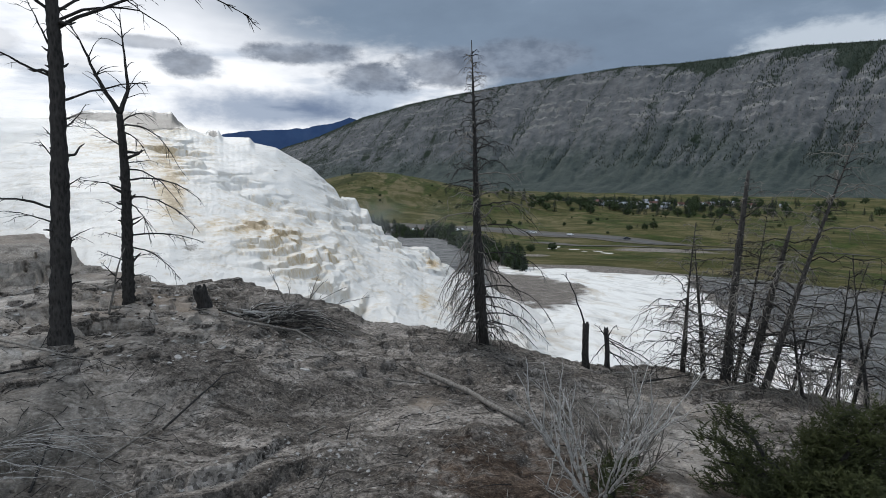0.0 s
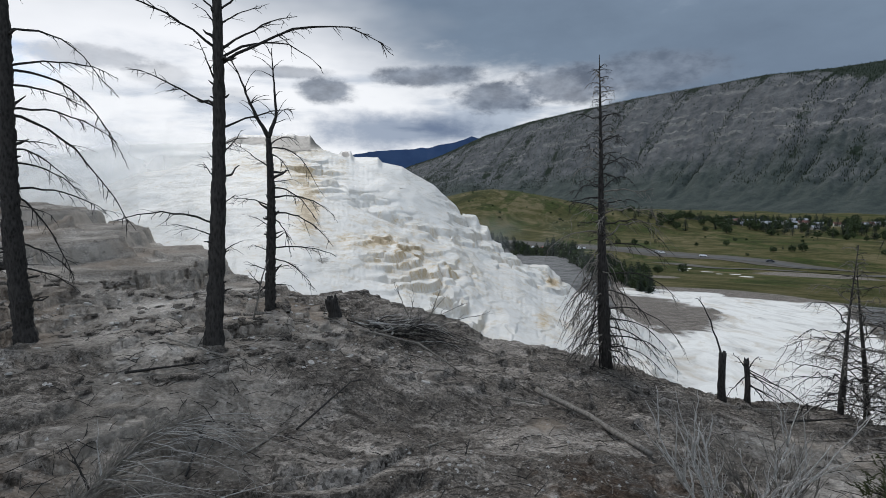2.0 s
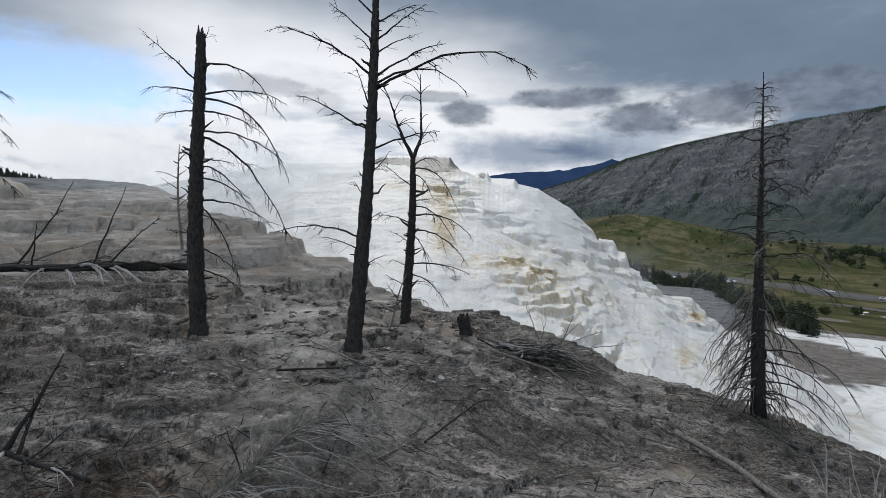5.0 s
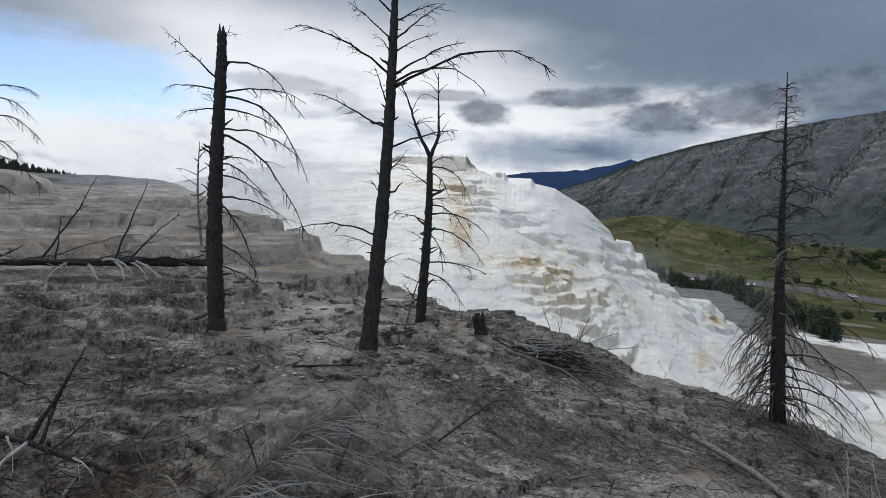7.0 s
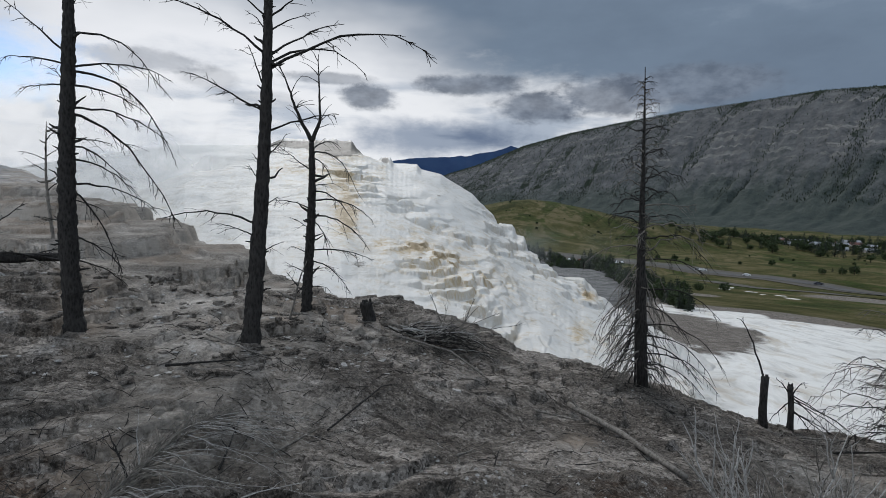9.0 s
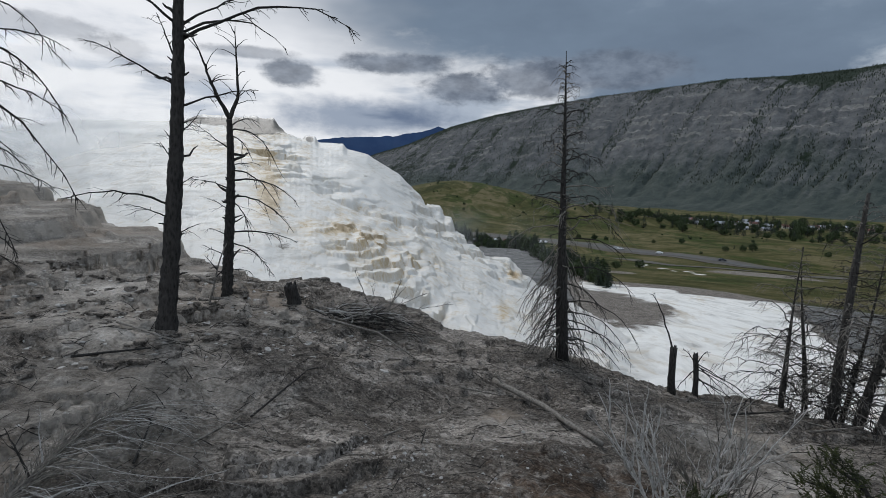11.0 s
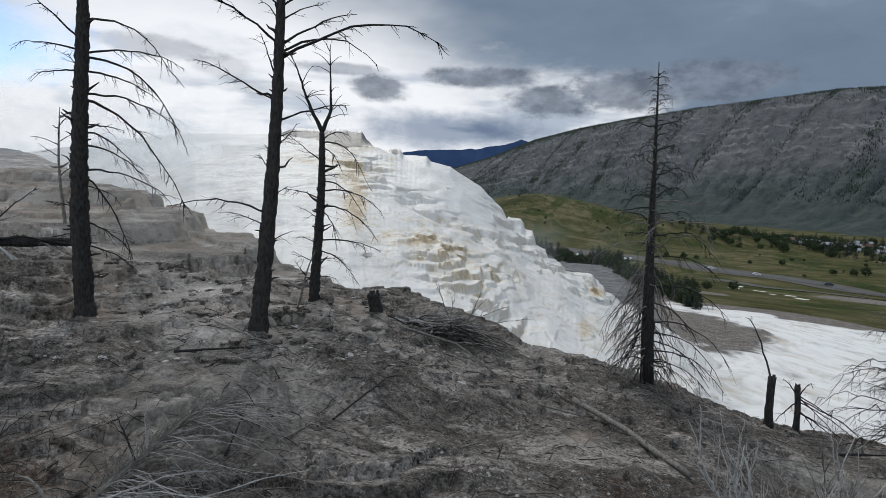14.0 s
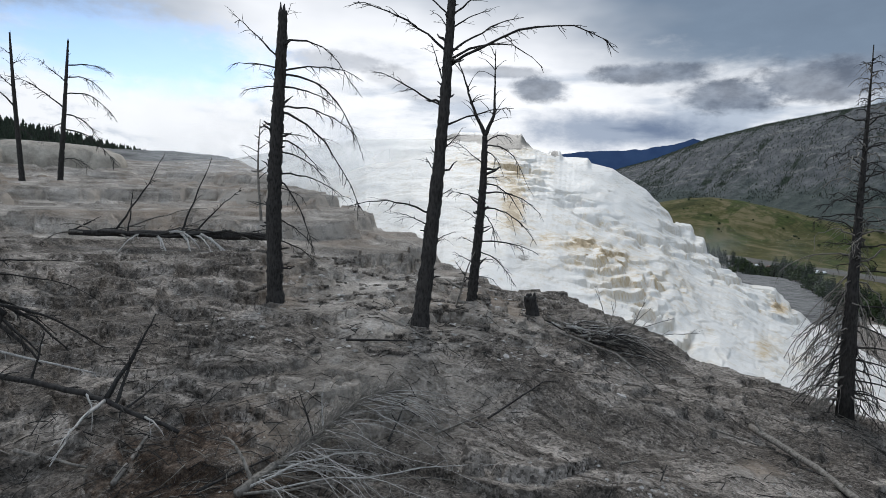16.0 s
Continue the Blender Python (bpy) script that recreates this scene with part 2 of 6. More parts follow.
    crustc = m.ramp(bed, [(0.4, (0.085, 0.076, 0.065)), (0.455, (0.21, 0.19, 0.164)), (0.52, (0.35, 0.322, 0.282)), (0.6, (0.6, 0.56, 0.5))])
    crustc = m.mix(m.math("MULTIPLY", m.smooth(m.noise(0.3, 5, 0.6), 0.5, 0.62), 0.5), crustc, (0.27, 0.21, 0.155))
    crustc = m.mul(crustc, (0.8, 0.81, 0.825))
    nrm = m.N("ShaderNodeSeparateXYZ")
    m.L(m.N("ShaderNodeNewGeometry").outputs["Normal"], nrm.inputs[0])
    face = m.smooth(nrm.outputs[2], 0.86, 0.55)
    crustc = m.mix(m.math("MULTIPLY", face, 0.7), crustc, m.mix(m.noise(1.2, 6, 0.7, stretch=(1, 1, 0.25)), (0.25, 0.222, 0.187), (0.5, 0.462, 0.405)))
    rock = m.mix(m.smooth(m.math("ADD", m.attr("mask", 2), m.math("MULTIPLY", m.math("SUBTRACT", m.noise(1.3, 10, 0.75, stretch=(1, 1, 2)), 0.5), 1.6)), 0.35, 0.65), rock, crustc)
    rock = m.mul(rock, (0.97, 0.935, 0.915))
    # white flow, streaked where the water runs
    run = m.noise(0.22, 8, 0.62, distort=1.5, stretch=(1, 0.3, 1))
    white = m.ramp(run, [(0.3, (0.36, 0.345, 0.32)), (0.4, (0.58, 0.56, 0.525)), (0.52, (0.7, 0.68, 0.64)), (0.66, (0.6, 0.575, 0.535))])
    white = m.mix(m.math("MULTIPLY", m.smooth(m.noise(0.4, 8, 0.7, distort=0.8, stretch=(1, 0.35, 1)), 0.5, 0.66), 0.7), white, (0.46, 0.395, 0.31))
    edge = m.math("ADD", m.attr("mask", 0), m.math("MULTIPLY", m.math("SUBTRACT", m.noise(0.16, 9, 0.76, distort=1.2, stretch=(1, 0.45, 1)), 0.5), 1.9))
    col = m.mix(m.smooth(edge, 0.32, 0.62), rock, white)
    # bare blue-grey slab beside the flow
    slab = m.ramp(m.noise(0.3, 8, 0.7, distort=0.6), [(0.38, (0.07, 0.069, 0.067)), (0.6, (0.2, 0.197, 0.19))])
    col = m.mix(m.smooth(m.math("MULTIPLY", m.attr("mask", 0), -1.0), 0.3, 0.7), col, slab)
    # valley grass, dry and green
    grass = m.ramp(m.noise(0.02, 10, 0.8, distort=0.8), [(0.4, (0.027, 0.031, 0.008)), (0.5, (0.062, 0.058, 0.019)), (0.6, (0.13, 0.107, 0.056))])
    grass = m.mix(m.math("MULTIPLY", m.smooth(m.noise(0.02, 10, 0.75, stretch=(1.2, 0.7, 1), distort=0.6), 0.5, 0.58), 0.8), grass, m.ramp(m.noise(0.1, 6, 0.7), [(0.4, (0.014, 0.025, 0.004)), (0.6, (0.036, 0.055, 0.009))]))
    grass = m.mix(m.math("MULTIPLY", m.smooth(m.noise(0.2, 6, 0.7), 0.55, 0.75), 0.5), grass, (0.1, 0.086, 0.042))
    col = m.mix(m.smooth(m.attr("mask", 1), 0.35, 0.65), col, grass)
    calm = m.math("SUBTRACT", 1.0, m.math("MULTIPLY", m.smooth(edge, 0.3, 0.6), 0.9))
    calm = m.math("MULTIPLY", calm, m.math("SUBTRACT", 1.0, m.math("MULTIPLY", m.smooth(m.attr("mask", 2), 0.5, 0.9), 0.55)))
    bump = m.math("ADD", m.math("ADD", m.math("MULTIPLY", mid, 0.5), m.math("ADD", m.math("MULTIPLY", small, 0.28), m.math("MULTIPLY", m.math("MULTIPLY", fine, m.math("ADD", gritty, 0.3)), 0.45))), m.math("MULTIPLY", crack, -0.22))
    m.bsdf.inputs["Specular IOR Level"].default_value = 0.08
    return m.done(col, 0.95, m.math("MULTIPLY", bump, calm), 1.0, 0.11)


def terrace_material():
    m = Nodes("white_travertine")
    ris_ = m.attr("mask", 2)
    big, fine = m.noise(0.35, 5, 0.6), m.noise(5.0, 6, 0.7, stretch=(1, 1, 0.35))
    col = m.mix(m.smooth(big, 0.42, 0.7), (0.64, 0.612, 0.568), (0.56, 0.532, 0.487))
    col = m.mix(m.math("MULTIPLY", m.smooth(m.noise(1.1, 8, 0.7, stretch=(1, 1, 0.5), distort=0.5), 0.54, 0.68), 0.5), col, (0.5, 0.462, 0.405))
    col = m.mix(m.math("MULTIPLY", m.smooth(fine, 0.57, 0.74), 0.3), col, (0.5, 0.48, 0.45))
    shelf = m.smooth(m.noise(0.9, 9, 0.72, stretch=(0.7, 0.7, 7), distort=0.3), 0.535, 0.6)
    where = m.smooth(m.noise(0.16, 4, 0.6), 0.38, 0.56)
    col = m.mix(m.math("MULTIPLY", m.math("MULTIPLY", shelf, where), 0.55), col, (0.43, 0.395, 0.34))
    streak = m.smooth(m.noise(2.4, 7, 0.7, stretch=(1, 1, 0.12)), 0.56, 0.66)
    col = m.mix(m.math("MULTIPLY", m.math("MULTIPLY", streak, ris_), 0.6), col, (0.36, 0.32, 0.265))
    # cream, ochre and brown of the bacterial mats, running down the risers
    st, ris = m.math("MULTIPLY", m.attr("mask", 0), 1.55), ris_
    col = m.mix(m.math("MULTIPLY", m.math("MULTIPLY", ris, m.smooth(m.noise(0.6, 6, 0.7), 0.35, 0.55)), 0.65), col, (0.5, 0.425, 0.325))
    drip = m.noise(1.9, 9, 0.8, stretch=(1, 1, 0.22), distort=0.3)
    s1 = m.math("ADD", m.math("MULTIPLY", st, m.math("ADD", 0.55, m.math("MULTIPLY", ris, 0.75))), m.math("MULTIPLY", m.math("SUBTRACT", drip, 0.53), 4.6))
    col = m.mix(m.math("MULTIPLY", m.smooth(s1, 0.0, 0.6), 0.65), col, (0.52, 0.435, 0.32))
    col = m.mix(m.math("MULTIPLY", m.smooth(s1, 0.45, 0.95), 0.65), col, (0.4, 0.28, 0.13))
    col = m.mix(m.math("MULTIPLY", m.smooth(s1, 1.0, 1.3), 0.5), col, (0.17, 0.11, 0.04))
    # dark grey of the crusted rim, and of one drip's painted shade
    col = m.mix(m.math("MULTIPLY", m.smooth(m.math("ADD", m.attr("mask", 1), m.math("MULTIPLY", m.math("SUBTRACT", drip, 0.5), 1.3)), 0.35, 0.6), 0.95), col, (0.12, 0.108, 0.09))
    bump = m.math("ADD", m.noise(3.2, 9, 0.72, stretch=(1, 1, 0.5)), m.math("MULTIPLY", m.noise(1.4, 5, 0.6, stretch=(0.5, 0.5, 5)), 0.35))
    return m.done(col, 0.6, bump, 0.6, 0.09)


def mountain_material():
    m = Nodes("hazy_bare_mountain_rock")
    sep = m.N("ShaderNodeSeparateXYZ")
    m.L(m.pos, sep.inputs[0])
    h = m.attr("mask", 0)
    # strata follow the height up the slope
    warp = m.math("ADD", m.math("MULTIPLY", h, 42.0), m.math("MULTIPLY", m.noise(0.005, 8, 0.7), 11.0))
    comb = m.N("ShaderNodeCombineXYZ")
    m.L(warp, comb.inputs[2])
    strata = m.noise(1.0, 4, 0.7, vec=comb.outputs[0])
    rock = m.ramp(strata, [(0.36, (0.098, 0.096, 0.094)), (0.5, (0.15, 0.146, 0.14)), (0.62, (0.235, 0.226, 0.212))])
    # scree with a faint haze blue mixed into its grey
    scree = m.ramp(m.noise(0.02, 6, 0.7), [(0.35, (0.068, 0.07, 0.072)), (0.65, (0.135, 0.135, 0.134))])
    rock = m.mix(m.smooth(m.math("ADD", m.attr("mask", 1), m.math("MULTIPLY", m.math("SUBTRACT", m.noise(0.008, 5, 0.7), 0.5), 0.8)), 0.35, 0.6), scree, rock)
    # lower slopes go green-blue, the haze being put into their colour
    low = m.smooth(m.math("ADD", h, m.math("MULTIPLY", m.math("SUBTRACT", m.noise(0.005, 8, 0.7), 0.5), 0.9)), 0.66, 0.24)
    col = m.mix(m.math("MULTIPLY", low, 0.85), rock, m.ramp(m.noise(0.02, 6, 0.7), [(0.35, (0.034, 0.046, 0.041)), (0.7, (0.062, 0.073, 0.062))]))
    wood = m.smooth(m.math("ADD", m.attr("mask", 2), m.math("MULTIPLY", m.math("SUBTRACT", m.noise(0.014, 6, 0.7), 0.5), 1.2)), 0.5, 0.66)
    col = m.mix(m.math("MULTIPLY", wood, 0.85), col, (0.02, 0.03, 0.018))
    bump = m.math("ADD", m.noise(0.02, 8, 0.7), m.math("MULTIPLY", strata, 0.3))
    m.bsdf.inputs["Specular IOR Level"].default_value = 0.05
    return m.done(col, 0.95, bump, 1.0, 10.0)


def bark_material(name, dark, light, scale=1.0):
    m = Nodes(name)
    rnd = m.N("ShaderNodeObjectInfo").outputs["Random"]
    plate = m.voronoi(38.0 * scale, stretch=(1, 1, 0.35))
    n = m.noise(60.0 * scale, 5, 0.7, stretch=(1, 1, 0.25))
    col = m.ramp(m.math("ADD", m.math("MULTIPLY", n, 0.7), m.math("MULTIPLY", plate, 0.45)), [(0.3, dark), (0.72, light)])
    col = m.mix(m.math("MULTIPLY", m.smooth(m.noise(5.0, 3, 0.5), 0.55, 0.7), 0.5), col, light)
    col = m.mix(m.math("MULTIPLY", rnd, 0.35), col, dark)
    return m.done(col, 0.9, m.math("ADD", plate, n), 0.9, 0.012)


def plain_material(name, a, b, scale=8.0, rough=0.8, bump=0.3, dist=0.01):
    m = Nodes(name)
    n = m.noise(scale, 5, 0.65)
    rnd = m.N("ShaderNodeObjectInfo").outputs["Random"]
    return m.done(m.mix(m.math("MULTIPLY", rnd, 0.4), m.ramp(n, [(0.3, a), (0.7, b)]), b), rough, n, bump, dist)


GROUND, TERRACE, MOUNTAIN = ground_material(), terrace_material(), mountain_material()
BARK = bark_material("charred_dead_bark", (0.004, 0.0036, 0.0032), (0.05, 0.045, 0.041))
GREYWOOD = bark_material("weathered_grey_wood", (0.065, 0.058, 0.05), (0.235, 0.212, 0.184))
OLDBARK = bark_material("weathered_grey_bark", (0.014, 0.0125, 0.011), (0.085, 0.077, 0.069))
PALEWOOD = bark_material("bleached_twig_wood", (0.22, 0.208, 0.193), (0.52, 0.495, 0.46), 2.0)
TWIG = bark_material("dark_twig_wood", (0.007, 0.0065, 0.006), (0.045, 0.041, 0.037), 2.0)
# blue of the distance haze, put into the forest's base colour
HAZEBLUE = plain_material("hazed_distant_forested_hill", (0.014, 0.034, 0.095), (0.03, 0.06, 0.13), 0.004, 1.0)
CONIFER = plain_material("conifer_foliage", (0.01, 0.016, 0.01), (0.03, 0.042, 0.024), 3.0, 0.9)
BROADLEAF = plain_material("valley_tree_foliage", (0.02, 0.032, 0.012), (0.055, 0.075, 0.03), 0.6, 0.9)
JUNIPER = plain_material("juniper_needles", (0.006, 0.009, 0.003), (0.05, 0.057, 0.013), 7.0, 0.8)
STONE = plain_material("pale_travertine_chip", (0.11, 0.1, 0.09), (0.42, 0.4, 0.37), 30.0, 0.9)
ASPHALT = plain_material("worn_road_asphalt", (0.06, 0.058, 0.056), (0.1, 0.096, 0.092), 0.3, 0.9)
GRAVEL = plain_material("parking_gravel", (0.052, 0.047, 0.038), (0.1, 0.09, 0.074), 0.15, 0.95)
TAN = plain_material("tan_travertine", (0.17, 0.148, 0.12), (0.42, 0.375, 0.31), 1.2, 0.85, 0.9, 0.3)


# ---- geometry helpers ----
class Builder:
    """Collects vertices and faces for one mesh."""

    def __init__(self):
        self.v, self.f = [], []

    def tube(self, pts, radii, n=6, wob=0.0, cap=True):
        base = len(self.v)
        pts = [Vector(p) for p in pts]
        side = None
        for i, (p, r) in enumerate(zip(pts, radii)):
            d = (pts[min(i + 1, len(pts) - 1)] - pts[max(i - 1, 0)]).normalized()
            if side is None:
                side = d.orthogonal().normalized()
            side = (side - d * side.dot(d)).normalized()
            up = d.cross(side)
            for k in range(n):
                a = 2 * math.pi * k / n
                q = r * (1 + (random.uniform(-wob, wob) if wob else 0))
                self.v.append(p + (side * math.cos(a) + up * math.sin(a)) * q)
        for i in range(len(pts) - 1):
            for k in range(n):
                a, b = base + i * n + k, base + i * n + (k + 1) % n
                self.f.append((a, b, b + n, a + n))
        if cap:
            self.f.append(tuple(base + k for k in reversed(range(n))))
            self.f.append(tuple(base + (len(pts) - 1) * n + k for k in range(n)))

    def mesh(self, name, mat, smooth=True):
        me = bpy.data.meshes.new(name)
        me.from_pydata([tuple(v) for v in self.v], [], self.f)
        me.materials.append(mat)
        if smooth:
            me.polygons.foreach_set("use_smooth", [True] * len(me.polygons))
        me.update()
        return me


def part(name, b, mat, parent=None, label="", smooth=True):
    """Links what a Builder holds as one mesh object under a thing or a part."""
    ob = new(name, b if isinstance(b, bpy.types.Mesh) else b.mesh(name, mat, smooth))
    ob.parent = parent
    if label:
        tagged(ob, label)
    return ob


def thing(name, at, label, category, group=""):
    e = new(name)
    e.empty_display_size = 0.2
    e.location = at
    return tagged(e, label, category, group)


def grid_mesh(name, X, Y, Z, mat, masks=None, close=False):
    """A mesh from arrays of rows and columns; masks: one array of r, g, b."""
    nr, nc = X.shape
    me = bpy.data.meshes.new(name)
    co = np.stack([X, Y, Z], -1).reshape(-1, 3)
    i, j = np.meshgrid(np.arange(nr - 1), np.arange(nc if close else nc - 1), indexing="ij")
    a = i * nc + j
    b = i * nc + (j + 1) % nc
    q = np.stack([a, b, b + nc, a + nc], -1).reshape(-1, 4)
    me.vertices.add(len(co))
    me.vertices.foreach_set("co", co.ravel())
    me.loops.add(q.size)
    me.loops.foreach_set("vertex_index", q.ravel().astype(np.int32))
    me.polygons.add(len(q))
    me.polygons.foreach_set("loop_start", np.arange(0, q.size, 4, dtype=np.int32))
    me.polygons.foreach_set("use_smooth", np.ones(len(q), dtype=bool))
    me.update(calc_edges=True)
    if masks is not None:
        at = me.attributes.new("mask", "FLOAT_COLOR", "POINT")
        at.data.foreach_set("color", np.concatenate([masks.reshape(-1, 3), np.ones((len(co), 1))], 1).ravel())
    me.materials.append(mat)
    return me


def lattice(ix, iy, seed):
    n = (ix.astype(np.int64) * 374761393 + iy.astype(np.int64) * 668265263 + seed * 1442695041) & 0x7FFFFFFF
    n = ((n ^ (n >> 13)) * 1274126177) & 0x7FFFFFFF
    return ((n ^ (n >> 16)) & 0xFFFF) / 65535.0


def vnoise(x, y, seed=0):
    """Smooth value noise, 0 to 1."""
    x0, y0 = np.floor(x), np.floor(y)
    u, v = x - x0, y - y0
    u, v = u * u * u * (u * (u * 6 - 15) + 10), v * v * v * (v * (v * 6 - 15) + 10)
    a, b = lattice(x0, y0, seed), lattice(x0 + 1, y0, seed)
    c, d = lattice(x0, y0 + 1, seed), lattice(x0 + 1, y0 + 1, seed)
    return (a * (1 - u) + b * u) * (1 - v) + (c * (1 - u) + d * u) * v


def fbm(x, y, seed=0, octaves=4, gain=0.5):
    t, w, s = 0.0, 1.0, 0.0
    for o in range(octaves):
        t = t + w * vnoise(x * 2 ** o + 17.3 * o, y * 2 ** o - 9.1 * o, seed + o)
        s, w = s + w, w * gain
    return t / s


def cells(x, y, seed=0):
    """Distance to the nearest of a jittered set of points, and that point's own random number."""
    ix, iy = np.floor(x), np.floor(y)
    best, rnd = np.full_like(x, 9.0), np.zeros_like(x)
    for dx in (-1, 0, 1):
        for dy in (-1, 0, 1):
            cx, cy = ix + dx, iy + dy
            d = np.hypot(cx + lattice(cx, cy, seed) - x, cy + lattice(cx, cy, seed + 7) - y)
            hit = d < best
            rnd = np.where(hit, lattice(cx, cy, seed + 13), rnd)
            best = np.where(hit, d, best)
    return best, rnd


def sstep(x, lo, hi):
    u = np.clip((x - lo) / (hi - lo), 0, 1)
    return u * u * (3 - 2 * u)


def tand(a):
    return np.tan(np.radians(a))


# ---- the lie of the land, by bearing (degrees, right of the first view's middle) and distance from the viewpoint ----
CREST_AZ = (-90, -71, -63, -59, -55, -52.8, -50, -44.6, -40.7, -38.3, -36.2, -32.7, -26.3, -20, -16.2, -10.7, -7.3, -2.6, 7, 12.7, 18.2, 23.5, 33, 45)
CREST_EL = (2.0, 2.1, 2.1, 2.2, 2.1, 1.8, 0.5, -0.8, -2.3, -3.8, -4.4, -6.3, -9.3, -9.4, -10.8, -12.4, -14.5, -15.2, -16.8, -18, -18.5, -18.6, -18.8, -18.3)
CREST_R = (70, 70, 70, 70, 60, 52, 40, 27, 21, 18, 16.5, 14, 11.5, 12, 11, 10.5, 10, 10.4, 10, 9.9, 9.9, 10, 10, 10)
MID_AZ = (-90, -72, -49.5, -35, -30, -23, -16, -8, 4, 15, 33, 45)
MID_R = (8, 8, 8, 7, 8.5, 8.5, 8.5, 8, 8.8, 9.2, 9.2, 9.2)
MID_EL = (-11, -11, -11, -13.7, -10.9, -11.9, -13.8, -17, -17.3, -18.9, -19.3, -19)


def profile(az, r):
    """Ground height under (az, r), without relief, from the foot of the viewpoint out to the valley."""
    az = np.clip(np.where(az > 135, az - 360, az), -90, 45)
    rc, rm = np.interp(az, CREST_AZ, CREST_R), np.interp(az, MID_AZ, MID_R)
    zc = rc * tand(np.interp(az, CREST_AZ, CREST_EL))
    zm = rm * tand(np.interp(az, MID_AZ, MID_EL))
    left = sstep(-az, 38, 52)
    r3 = np.maximum(np.where(left > 0, rm + (rc - rm) * (0.5 - 0.42 * left), 0.5 * (rm + rc)), rm + 0.3)
    z3 = (zm + (zc - zm) * (r3 - rm) / (rc - rm)) * (1 - left) + left * np.maximum(-1.05, zm)
    r4 = np.maximum(rm + (rc - rm) * (0.5 + 0.0 * left), r3 + 0.3)
    z4 = (zm + (zc - zm) * (r4 - rm) / (rc - rm)) * (1 - left) + left * -0.1
    r4, rc = np.minimum(r4, rc - 0.1), rc
    keys = [(np.zeros_like(r), np.full_like(r, -2.1)), (np.full_like(r, 3.6), np.full_like(r, -2.12)), (rm, zm), (r3, z3), (r4, z4), (rc, zc),
            (rc + 4, zc - 0.5 - 1.6 * (1 - left)), (np.maximum(rc + 14, 34), np.minimum(zc - 2.5, -9 + 9 * left)),
            (np.maximum(rc + 30, 96), np.full_like(r, -16.2)), (np.full_like(r, 350), np.full_like(r, -40.5)),
            (np.full_like(r, 700), np.full_like(r, -47.0)), (np.full_like(r, 1500), np.full_like(r, -50.0)), (np.full_like(r, 9000), np.full_like(r, -55.0))]
    z = keys[0][1]
    for (ra, za), (rb, zb) in zip(keys, keys[1:]):
        u = np.clip((r - ra) / np.maximum(rb - ra, 1e-3), 0, 1)
        z = np.where(r >= ra, za + (zb - za) * u, z)
    return z


